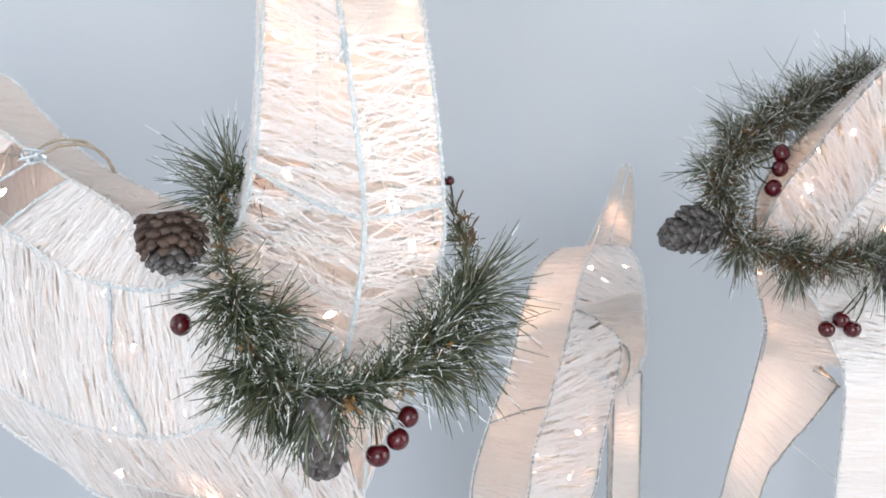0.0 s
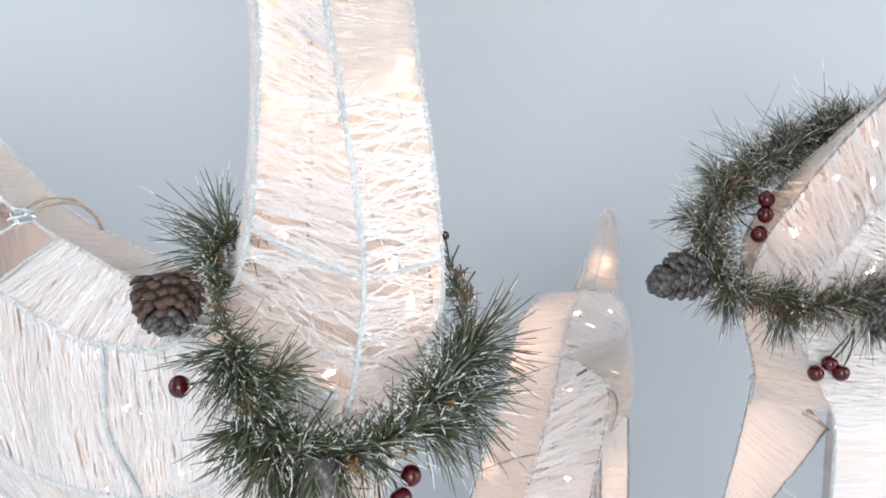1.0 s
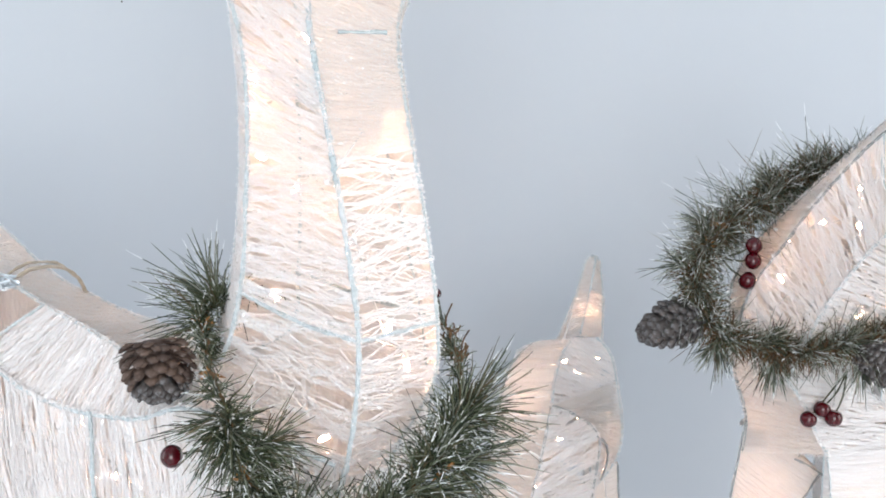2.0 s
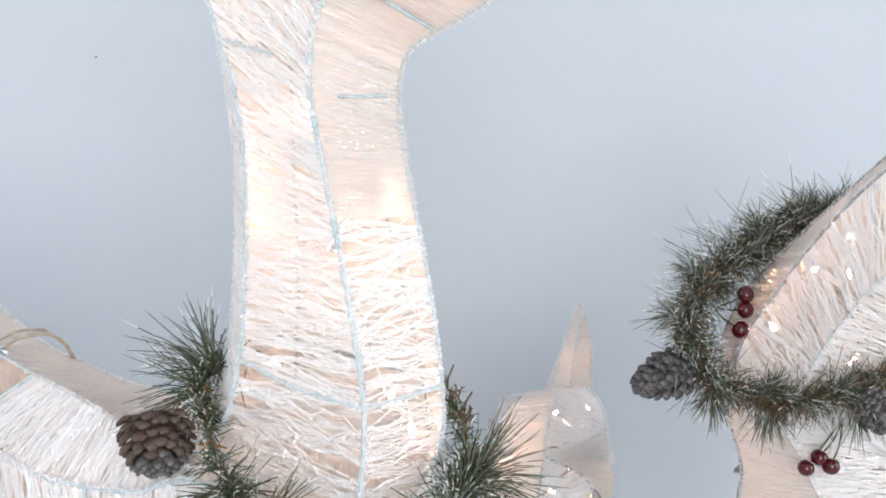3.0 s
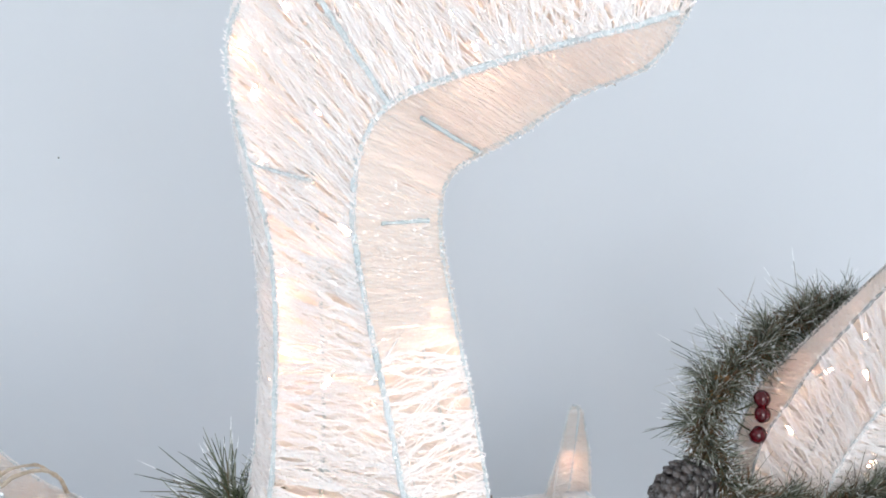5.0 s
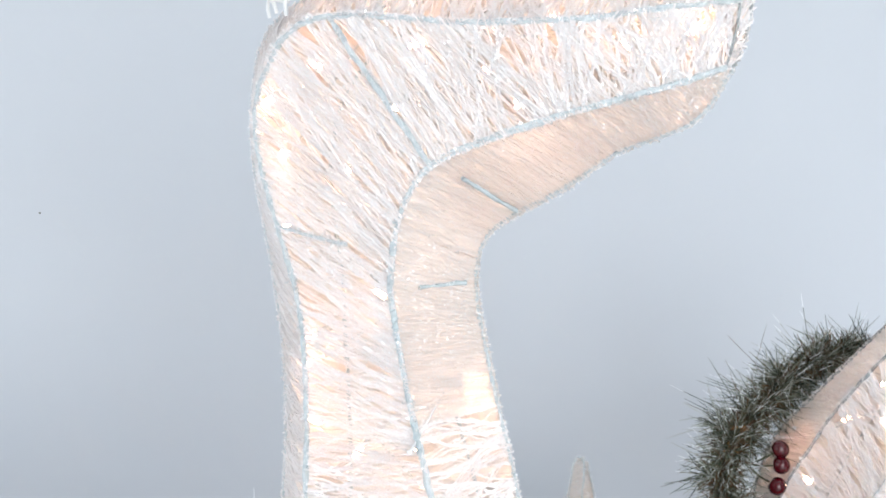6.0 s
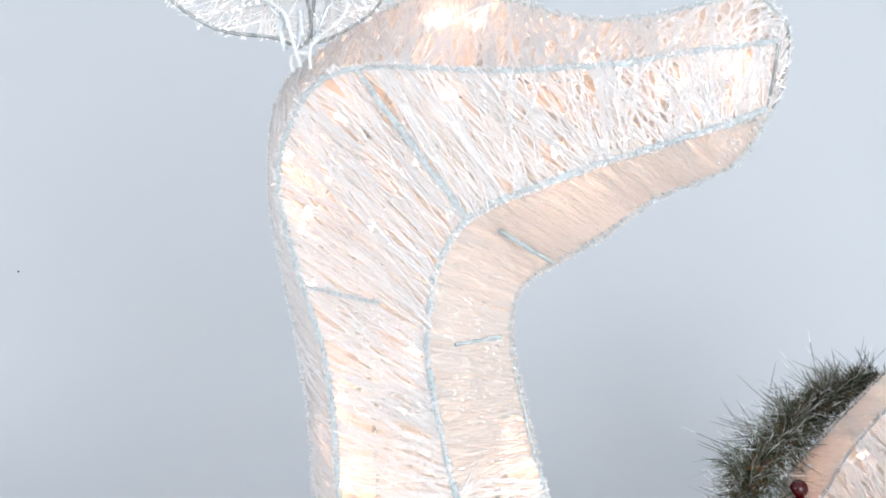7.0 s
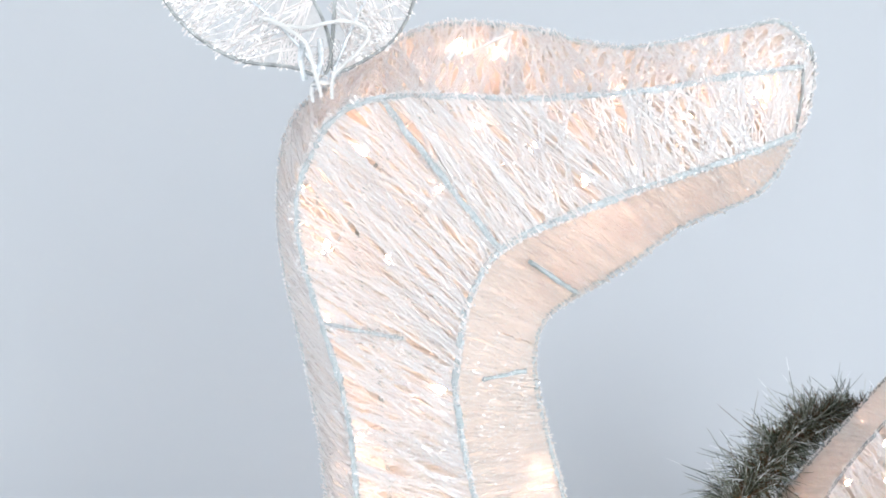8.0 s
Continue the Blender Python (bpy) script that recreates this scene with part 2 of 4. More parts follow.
def wound_panel(parent, ra, rb, cover=1.9, thick=0.00043, slant=0.0, spread=0.010, bulge=0.0, centre=None, glitter=1.0, mat=None, seed=1, far=False, skin=None, wander=1.0):
    """Spun thread between two wires: bands of threads wander, part and join again, and leave lens-shaped gaps."""
    rng = np.random.default_rng(seed)
    length = max(ra.length, rb.length)
    if mat:
        thick, spread, wander = thick * 0.75, spread * 0.7, wander * 0.6
    middle = np.linalg.norm(ra.at(0.5) - rb.at(0.5))
    n = max(24, int((0.55 if mat else 0.80) * cover * length / (2 * thick)))
    band = 2.0 if mat else 2.6
    count = int(n / band) + 2
    k = rng.integers(1, 3, count) if mat else rng.integers(1, 5, count)
    of = np.repeat(np.arange(count), k)
    n = len(of)
    s = ((np.arange(count) + rng.uniform(-0.7, 0.7, count)) / count)[of] + rng.normal(0, thick * 1.5 / length, n)
    turn = rng.normal(0, 1.15, count) + 0.3 * np.sin(np.linspace(0, length * 60, count) + rng.uniform(0, 6.28))
    off = slant + spread * turn[of] + rng.normal(0, spread * 0.10, n)
    cols = max(5, min(13, int(middle / 0.0065) + 2))
    x = np.linspace(-0.02, 1.02, cols)[None, :]
    pos = s[:, None] + (x - 0.5) * (off / max(length, 0.02))[:, None]
    # each band wanders in slow waves, each thread of it a little otherwise
    for wave, tall in ((0.060, 0.0021), (0.024, 0.0008)):
        phase = rng.uniform(0, 6.28, count)[of] + rng.normal(0, 0.55, n)
        height = tall * wander * rng.uniform(0.3, 1.3, n) / length
        pos = pos + height[:, None] * np.sin(2 * math.pi * x * middle / wave + phase[:, None])
    pa, pb = ra.at(pos.ravel()).reshape(n, cols, 3), rb.at(pos.ravel()).reshape(n, cols, 3)
    xs = x[..., None]
    lines = pa * (1 - xs) + pb * xs
    mid = np.array(centre) if centre is not None else lines.mean((0, 1))
    out = lines - mid
    out /= np.linalg.norm(out, axis=2)[..., None] + 1e-9
    lines = lines + out * (bulge * np.sin(math.pi * np.clip(xs, 0, 1)) + rng.normal(0, 0.0006, (n, 1, 1)) + rng.normal(0, 0.0003, (n, cols, 1)) + 0.0016 * (np.abs(xs - 0.5) > 0.46) * rng.uniform(-0.4, 1.4, (n, 1, 1)))
    v, f = threads(lines, thick * rng.uniform(0.5, 1.35, n), rng)
    # glitter on the threads
    g = int((0.15 if far else 1.0) * glitter * length * middle * 520000)
    i, t = rng.integers(0, n, g), rng.uniform(0, cols - 1.001, g)
    c0, fr = t.astype(int), (t % 1)[:, None]
    c = lines[i, c0] * (1 - fr) + lines[i, c0 + 1] * fr
    away = c - mid
    away /= np.linalg.norm(away, axis=1)[:, None] + 1e-9
    face = np.cross(lines[i, -1] - lines[i, 0], ra.at(0.55) - ra.at(0.45))
    face /= np.linalg.norm(face, axis=1)[:, None] + 1e-9
    face *= np.sign((face * away).sum(1))[:, None]
    gv, gf = flakes(c + face * 0.0009 + rng.normal(0, 0.0004, (g, 3)), rng.uniform(0.00026, 0.00058, g), rng, face)
    verts, faces, idx = np.r_[v, gv], np.r_[f, gf + len(v)].tolist(), np.r_[np.zeros(len(f), int), np.ones(g, int)]
    if mat or far or skin:
        # densely wound floss lies under the threads like a thin skin
        # On far panels the skin is added so bulb light fills the gaps.
        rows, wide = max(8, int(length / 0.004)), 7
        u = np.linspace(0, 1, rows)
        qa, qb = ra.at(u), rb.at(u)
        sheet = np.stack([qa * (1 - q) + qb * q for q in np.linspace(0, 1, wide)], 1)
        inward = mid - sheet
        inward /= np.linalg.norm(inward, axis=2)[..., None] + 1e-9
        sheet = sheet + inward * (rng.uniform(0.0006, 0.0014, sheet.shape[:2])[..., None] - bulge * np.sin(math.pi * np.linspace(0, 1, wide))[None, :, None])
        n0 = len(verts)
        faces += [(n0 + i * wide + c, n0 + i * wide + c + 1, n0 + (i + 1) * wide + c + 1, n0 + (i + 1) * wide + c) for i in range(rows - 1) for c in range(wide - 1)]
        verts, idx = np.r_[verts, sheet.reshape(-1, 3)], np.r_[idx, np.full((rows - 1) * (wide - 1), 2)]
    ob = mesh_part("thread_panel", verts, faces, [mat or THREAD, GLITTER, skin or FILM], parent, "", idx)
    return tagged(ob, kind="stuff")


def wire(parent, rail, radius=0.0016, mat=None, name="wire", label="", seed=1):
    """A frame wire, wound with frosted thread and dusted with glitter."""
    rng = random.Random(seed)
    p = rail.p if isinstance(rail, Rail) else spline(rail)
    p = np.array(p) + np.array([[0.0005 * noise.noise((i * 0.5, seed * 3.7, k * 9.0)) for k in range(3)] for i in range(len(p))])
    rad = [radius * 0.85 * (1 + 0.35 * noise.noise((i * 0.6, seed * 7.1, 0.0))) for i in range(len(p))]
    v, f = tube(p, rad, 7, 0.28, rng)
    idx = np.zeros(len(f), int)
    if mat is None:
        g = np.random.default_rng(seed)
        n = int(len(p) * 5)
        c = p[g.integers(0, len(p), n)] + g.normal(0, radius * 0.5, (n, 3))
        d = g.normal(0, 1, (n, 3))
        d *= (g.uniform(0.0008, 0.0019, n) / np.linalg.norm(d, axis=1))[:, None]
        sv, sf = strands(c - d, c + g.normal(0, 0.0005, (n, 3)), c + d, np.full(n, 0.00042), g)
        f = f + (sf + len(v)).tolist()
        v, idx = np.r_[v, sv], np.r_[idx, np.full(len(sf), 2)]
        n = int(len(p) * 2.2)
        c = p[g.integers(0, len(p), n)] + g.normal(0, radius * 0.75, (n, 3))
        e1, e2 = g.normal(0, 0.0005, (n, 3)), g.normal(0, 0.0005, (n, 3))
        gv = np.stack([c + e1, c + e2, c - e1, c - e2], 1).reshape(-1, 3)
        f = f + (np.arange(n * 4).reshape(-1, 4) + len(v)).tolist()
        v, idx = np.r_[v, gv], np.r_[idx, np.ones(n, int)]
    return mesh_part(name, v, f, [mat or WIRE, GLITTER, THREAD_BLUE], parent, label, idx)


def bulb_mesh():
    bm = bmesh.new()
    prof = [(0.0, 0.0), (0.0016, 0.0003), (0.0021, 0.0026), (0.0019, 0.006), (0.0010, 0.0094), (0.0, 0.0108)]
    rows = [[bm.verts.new((r * math.cos(k * math.pi / 4), r * math.sin(k * math.pi / 4), z)) for k in range(8)] for r, z in prof[1:-1]]
    lo, hi = bm.verts.new((0, 0, prof[0][1])), bm.verts.new((0, 0, prof[-1][1]))
    for k in range(8):
        for i in range(len(rows) - 1):
            bm.faces.new((rows[i][k], rows[i][(k + 1) % 8], rows[i + 1][(k + 1) % 8], rows[i + 1][k]))
        bm.faces.new((lo, rows[0][(k + 1) % 8], rows[0][k]))
        bm.faces.new((hi, rows[-1][k], rows[-1][(k + 1) % 8]))
    me = bpy.data.meshes.new("bulb")
    bm.to_mesh(me)
    bm.free()
    me.materials.append(LIT)
    return me


def socket_mesh():
    v, f = tube([(0, 0, -0.011), (0, 0, -0.004), (0, 0, 0.0006)], [0.0017, 0.0024, 0.0022], 8)
    me = bpy.data.meshes.new("socket")
    me.from_pydata(v.tolist(), [], f)
    me.materials.append(CABLE)
    return me


BULB, SOCKET = bulb_mesh(), socket_mesh()


def light_string(points, m, label, seed=3):
    """A string of warm bulbs on a white cable, inside a deer."""
    rng = random.Random(seed)
    ob = thing("string_lights", m, label, "string lights", "string lights in the reindeer")
    inv = m.inverted()
    cable = []
    for p in points:
        q = pose(*p, rng.uniform(20, 160), rng.uniform(-50, 50), rng.uniform(0, 360))
        cable.append(tuple(q @ Vector((0, 0, -0.011))))
        b = new("bulb", BULB)
        b.parent, b.matrix_basis = ob, inv @ q
        s = new("socket", SOCKET)
        s.parent, s.matrix_basis = b, Matrix()
    line = np.concatenate([np.linspace(a, b, 6)[:5] for a, b in zip(cable, cable[1:])] + [np.array(cable[-1:])])
    v, f = tube(line, 0.0008, 5)
    mesh_part("cable", v, f, CABLE, ob, "thin white cable")
    return ob


# ---- room ----
def slab(name, lo, hi, mat, label, category, parent=None):
    x0, y0, z0 = lo
    x1, y1, z1 = hi
    v = [(x, y, z) for z in (z0, z1) for y in (y0, y1) for x in (x0, x1)]
    f = [(0, 2, 3, 1), (4, 5, 7, 6), (0, 1, 5, 4), (2, 6, 7, 3), (0, 4, 6, 2), (1, 3, 7, 5)]
    ob = mesh_part(name, v, f, mat, parent)
    return tagged(ob, label, category, "", "structure" if parent is None else "")


def wall_with_opening(name, axis, at, span, hole, mat, label):
    """An unseen wall across one axis, with an opening behind an added lamp."""
    (a0, a1), (h0, h1, z0, z1) = span, hole
    t0, t1 = at
    pieces = []
    for p0, p1, q0, q1 in ((a0, h0, 0, 2.7), (h1, a1, 0, 2.7), (h0, h1, 0, z0), (h0, h1, z1, 2.7)):
        lo, hi = ((t0, p0, q0), (t1, p1, q1)) if axis == "x" else ((p0, t0, q0), (p1, t1, q1))
        v = [(x, y, z) for z in (lo[2], hi[2]) for y in (lo[1], hi[1]) for x in (lo[0], hi[0])]
        pieces.append((np.array(v), [(0, 2, 3, 1), (4, 5, 7, 6), (0, 1, 5, 4), (2, 6, 7, 3), (0, 4, 6, 2), (1, 3, 7, 5)]))
    v, f = merge(pieces)
    return tagged(mesh_part(name, v, f, mat), label, "wall", "", "structure")


# Ceiling and west, east and south walls are unseen, added to bounce light.
slab("floor", (-2.4, -2.4, -0.1), (2.4, 1.85, 0.0), FLOOR, "smooth pale grey vinyl studio floor", "floor")
slab("ceiling", (-2.55, -2.55, 2.7), (2.55, 2.0, 2.8), ROOM, "plain white ceiling, unseen, added to close the room", "ceiling")
slab("wall_north", (-2.4, 1.85, 0.0), (2.4, 2.0, 2.7), WALL, "smooth pale blue-grey painted backdrop wall", "wall")
wall_with_opening("wall_west", "x", (-2.55, -2.4), (-2.4, 1.85), (-0.05, 1.55, 0.1, 2.3), ROOM, "plain white unseen wall with an opening behind an added lamp")
wall_with_opening("wall_east", "x", (2.4, 2.55), (-2.4, 1.85), (-0.7, 0.9, 0.1, 2.3), ROOM, "plain white unseen wall with an opening behind an added lamp")
wall_with_opening("wall_south", "y", (-2.55, -2.4), (-2.55, 2.55), (-1.05, 0.95, 0.4, 2.4), ROOM, "plain white unseen wall with an opening behind an added lamp")

# a small dark mark on the backdrop wall
mark_v, mark_f = tube([(-0.417, 1.8496, 1.079), (-0.417, 1.8485, 1.079)], [0.0014, 0.0012], 9)
tagged(mesh_part("wall_mark", mark_v, mark_f, TWIG), "tiny dark speck on the backdrop wall", "mark", "", "structure")


# ---- the standing reindeer ----
M1 = pose(-0.0565, 0.851, 0, 0, 0, -32.08)
ROT1, LOC1 = np.array(M1)[:3, :3], np.array(M1)[:3, 3]


def d1(pts, flip=False):
    """Points ahead, to the side and up in the deer's own frame, as world metres."""
    p = np.array(pts, float)
    if flip:
        p = p * (1, -1, 1)
    return p @ ROT1.T + LOC1


NAPE = [(-0.150, 0, 0.79), (-0.120, 0, 0.86), (-0.105, 0, 0.93), (-0.098, 0, 1.0), (-0.101, 0, 1.06), (-0.109, 0, 1.15), (-0.094, 0, 1.216), (-0.05, 0, 1.247),
        (0.006, 0, 1.265), (0.061, 0, 1.255), (0.115, 0, 1.236), (0.176, 0, 1.237), (0.203, 0, 1.238), (0.217, 0, 1.223)]
THROAT = [(-0.012, 0, 0.59), (-0.002, 0, 0.65), (0.024, 0, 0.737), (0.062, 0, 0.803), (0.067, 0, 0.855), (0.059, 0, 0.93), (0.049, 0, 0.99), (0.042, 0, 1.05),
          (0.051, 0, 1.082), (0.073, 0, 1.097), (0.102, 0, 1.11), (0.137, 0, 1.130), (0.183, 0, 1.1455), (0.206, 0, 1.174)]
UPPER = [(-0.14, -0.045, 0.79), (-0.095, -0.045, 0.816), (-0.079, -0.037, 0.87), (-0.071, -0.034, 0.94), (-0.067, -0.031, 1.01), (-0.068, -0.035, 1.06), (-0.076, -0.047, 1.126),
         (-0.072, -0.059, 1.169), (-0.056, -0.066, 1.197), (-0.035, -0.070, 1.216), (0.0, -0.072, 1.22), (0.066, -0.063, 1.21), (0.131, -0.040, 1.207), (0.173, -0.02, 1.21), (0.213, -0.004, 1.211)]
LOWER = [(0.0, -0.066, 0.69), (0.024, -0.06, 0.755), (0.029, -0.046, 0.83), (0.021, -0.04, 0.90), (0.007, -0.037, 0.98), (0.005, -0.049, 1.045), (0.013, -0.064, 1.075),
         (0.025, -0.073, 1.106), (0.045, -0.072, 1.131), (0.083, -0.063, 1.145), (0.132, -0.051, 1.157), (0.171, -0.034, 1.165), (0.204, -0.012, 1.174)]
BACK_NEAR = [(-0.12, -0.046, 0.79), (-0.189, -0.041, 0.802), (-0.237, -0.038, 0.817), (-0.295, -0.034, 0.833), (-0.388, -0.028, 0.863), (-0.53, -0.03, 0.89), (-0.7, -0.03, 0.88), (-0.8, -0.02, 0.83)]
BACK_FAR = [(-0.13, 0.05, 0.785), (-0.276, 0.065, 0.795), (-0.335, 0.069, 0.807), (-0.397, 0.073, 0.824), (-0.459, 0.077, 0.86), (-0.525, 0.082, 0.893), (-0.68, 0.08, 0.90), (-0.8, 0.06, 0.85)]
SIDE_NEAR = [(0.02, -0.068, 0.757), (-0.094, -0.077, 0.784), (-0.16, -0.073, 0.765), (-0.23, -0.068, 0.759), (-0.282, -0.065, 0.764), (-0.36, -0.059, 0.784), (-0.53, -0.06, 0.80), (-0.7, -0.06, 0.79), (-0.82, -0.03, 0.76)]
SIDE_FAR = [(0.02, 0.068, 0.757), (-0.094, 0.09, 0.775), (-0.23, 0.10, 0.755), (-0.36, 0.11, 0.77), (-0.53, 0.11, 0.80), (-0.7, 0.11, 0.79), (-0.82, 0.07, 0.76)]
FLANK_NEAR = [(0.0, -0.06, 0.70), (-0.068, -0.069, 0.685), (-0.114, -0.066, 0.658), (-0.163, -0.063, 0.634), (-0.23, -0.058, 0.618), (-0.318, -0.052, 0.612), (-0.403, -0.047, 0.622), (-0.55, -0.05, 0.65), (-0.7, -0.05, 0.67), (-0.8, -0.03, 0.67)]
FLANK_FAR = [(0.0, 0.06, 0.70), (-0.1, 0.085, 0.66), (-0.23, 0.09, 0.618), (-0.4, 0.10, 0.622), (-0.55, 0.10, 0.65), (-0.7, 0.10, 0.67), (-0.8, 0.07, 0.67)]
BELLY = [(-0.012, 0.0, 0.59), (-0.1, 0.006, 0.545), (-0.2, 0.01, 0.513), (-0.331, 0.009, 0.498), (-0.391, 0.013, 0.512), (-0.447, 0.016, 0.522), (-0.503, 0.02, 0.534), (-0.7, 0.02, 0.6), (-0.8, 0.02, 0.66)]

deer = thing("reindeer_figure", M1, "lit white thread-wound wire reindeer standing on the floor", "holiday figure", "reindeer figures")
nape, throat = Rail(d1(NAPE)), Rail(d1(THROAT))
wire(deer, nape, seed=2)
wire(deer, throat, seed=3)
neck_mid = d1([(-0.02, 0, 1.0)])[0]
head_mid = d1([(0.06, 0, 1.17)])[0]
for flip in (False, True):
    up, low = Rail(d1(UPPER, flip)), Rail(d1(LOWER, flip))
    wire(deer, up, 0.0022, seed=4 + flip)
    wire(deer, low, 0.0023, seed=6 + flip)
    q = lambda r, p: r.near(d1([p], flip)[0])
    uc, lc = q(up, (-0.012, -0.071, 1.219)), q(low, (0.045, -0.072, 1.131))
    wire(deer, [up.at(uc), up.at(uc) * 0.62 + low.at(lc) * 0.38 + d1([(0, 0.0025 if flip else -0.0025, 0)])[0] - LOC1, low.at(lc)], 0.0020, seed=8)
    wn1, wn2 = q(up, (-0.08, -0.036, 0.865)), q(low, (0.029, -0.045, 0.842))
    wire(deer, [up.at(wn1), (up.at(wn1) + low.at(wn2)) / 2 - np.array((0, 0, 0.004)), low.at(wn2)], 0.0019, seed=9)
    wire(deer, [low.at(wn2), throat.at(throat.near(d1([(0.067, 0, 0.852)])[0]))], 0.0019, seed=10)
    s = 20 + 40 * flip
    # side of the neck, in three stretches with gaps of their own
    ub, lb2 = q(up, (-0.076, -0.05, 1.13)), q(low, (0.011, -0.06, 1.068))
    um, lm = q(up, (-0.0705, -0.034, 0.95)), q(low, (0.012, -0.038, 0.945))
    wound_panel(deer, up.cut(0.0, wn1), low.cut(0.06, wn2), cover=1.08, slant=0.014, spread=0.016, wander=1.5, seed=s, centre=neck_mid, far=flip)
    wound_panel(deer, up.cut(wn1, um), low.cut(wn2, lm), cover=1.5, slant=0.004, spread=0.014, wander=1.4, seed=s + 1, centre=neck_mid, far=flip)
    wound_panel(deer, up.cut(um, ub), low.cut(lm, lb2), cover=1.75, slant=0.0, spread=0.014, wander=1.2, seed=s + 2, centre=neck_mid, far=flip)
    wound_panel(deer, up.cut(ub, uc), low.cut(lb2, lc), cover=2.1, slant=0.004, spread=0.021, seed=s + 3, glitter=0.8, centre=head_mid, far=flip)
    # cheek to the nose
    wound_panel(deer, up.cut(uc, 1), low.cut(lc, 1), cover=2.0, slant=0.012, spread=0.017, seed=s + 4, glitter=0.55, centre=head_mid, far=flip)
    wound_panel(deer, up.cut(uc, 1), low.cut(lc, 1), cover=0.5, slant=-0.02, spread=0.02, seed=s + 5, glitter=0.5, centre=head_mid, far=flip)
    for z0, z1 in ((0.951, 0.974), (1.032, 1.046)):
        piece = low.cut(q(low, (0.010, -0.04, z0)), q(low, (0.008, -0.042, z1)))
        wire(deer, Rail(piece.p + (d1([(0.0008, 0.0016 if flip else -0.0016, 0)])[0] - LOC1), False), 0.0022, mat=SEAM, label="bare blue-grey stretch of wire", seed=17)
    ua, la = up.at(q(up, (-0.072, -0.040, 1.098))), low.at(q(low, (0.015, -0.066, 1.08)))
    wire(deer, [ua, ua + (la - ua) * 0.3 + (d1([(0, 0.002 if flip else -0.002, 0)])[0] - LOC1), ua + (la - ua) * 0.62], 0.0012, seed=18)
    # throat and jaw
    tb, tl = throat.near(d1([(0.047, 0, 1.07)])[0]), q(low, (0.02, -0.07, 1.095))
    wound_panel(deer, low.cut(0.0, wn2), throat.cut(0.12, throat.near(d1([(0.067, 0, 0.852)])[0])), cover=1.15, slant=-0.006, spread=0.014, wander=1.4, seed=s + 6, centre=neck_mid, far=flip)
    tm, lm2 = throat.near(d1([(0.053, 0, 0.975)])[0]), q(low, (0.009, -0.037, 0.97))
    t1 = throat.near(d1([(0.067, 0, 0.852)])[0])
    wound_panel(deer, low.cut(wn2, lm2), throat.cut(t1, tm), cover=1.5, slant=0.0, spread=0.014, wander=1.3, seed=s + 7, centre=neck_mid, far=flip)
    wound_panel(deer, low.cut(lm2, tl), throat.cut(tm, tb), cover=3.4, slant=0.0, spread=0.005, seed=s + 8, centre=neck_mid, mat=THREAD_CREAM, glitter=0.8, far=flip)
    wound_panel(deer, low.cut(tl, 1), throat.cut(tb, 1), cover=3.2, slant=0.0, spread=0.006, seed=s + 9, centre=head_mid, mat=THREAD_CREAM, glitter=0.6, far=flip)
    outer = d1([(0.0016, 0.0012 if flip else -0.0012, -0.0008)])[0] - LOC1
    for pl, pt, k0, k1 in (((0.048, -0.072, 1.132), (0.074, 0, 1.098), 0.28, 0.95), ((0.009, -0.057, 1.058), (0.045, 0, 1.056), 0.30, 0.86)):
        pa, pb = low.at(q(low, pl)), throat.at(throat.near(d1([pt])[0]))
        wire(deer, [pa + (pb - pa) * k + outer for k in (k0, (k0 + k1) / 2, k1)], 0.0018, mat=SEAM, label="blue-grey cross wire", seed=12)
    # nape and forehead
    nt, ut = nape.near(d1([(-0.075, 0, 1.236)])[0]), q(up, (-0.05, -0.067, 1.205))
    wound_panel(deer, up.cut(0.03, ut), nape.cut(0, nt), cover=2.9, slant=0.0, spread=0.008, bulge=0.003, seed=s + 10, centre=neck_mid, glitter=0.3, far=flip, skin=FILM)
    wound_panel(deer, up.cut(ut, 1), nape.cut(nt, 1), cover=2.0, slant=0.006, spread=0.015, seed=s + 11, glitter=0.9, centre=head_mid, far=flip)
    # muzzle
    nose = Rail(d1([(0.217, 0, 1.223), (0.219, 0, 1.212), (0.214, 0, 1.19), (0.206, 0, 1.174)], flip))
    side = Rail(d1([(0.213, -0.004, 1.211), (0.210, -0.008, 1.193), (0.204, -0.012, 1.174)], flip))
    wound_panel(deer, nose, side, cover=1.5, spread=0.006, seed=s + 12, centre=head_mid, far=flip)
    wire(deer, side, 0.0012, BARE, seed=14)
wire(deer, d1([(0.217, 0, 1.223), (0.219, 0, 1.212), (0.214, 0, 1.19), (0.206, 0, 1.174)]), 0.0013, BARE, seed=15)

bn, bf = Rail(d1(BACK_NEAR)), Rail(d1(BACK_FAR))
sn, sf = Rail(d1(SIDE_NEAR)), Rail(d1(SIDE_FAR))
fn, ff = Rail(d1(FLANK_NEAR)), Rail(d1(FLANK_FAR))
belly = Rail(d1(BELLY))
body_mid = d1([(-0.3, 0.02, 0.7)])[0]
for k, r in enumerate((bn, bf, sn, sf, fn, ff, belly)):
    wire(deer, r, 0.0022 if k in (2, 4) else 0.0016, seed=30 + k)
at = lambda r, p: r.near(d1([p])[0])
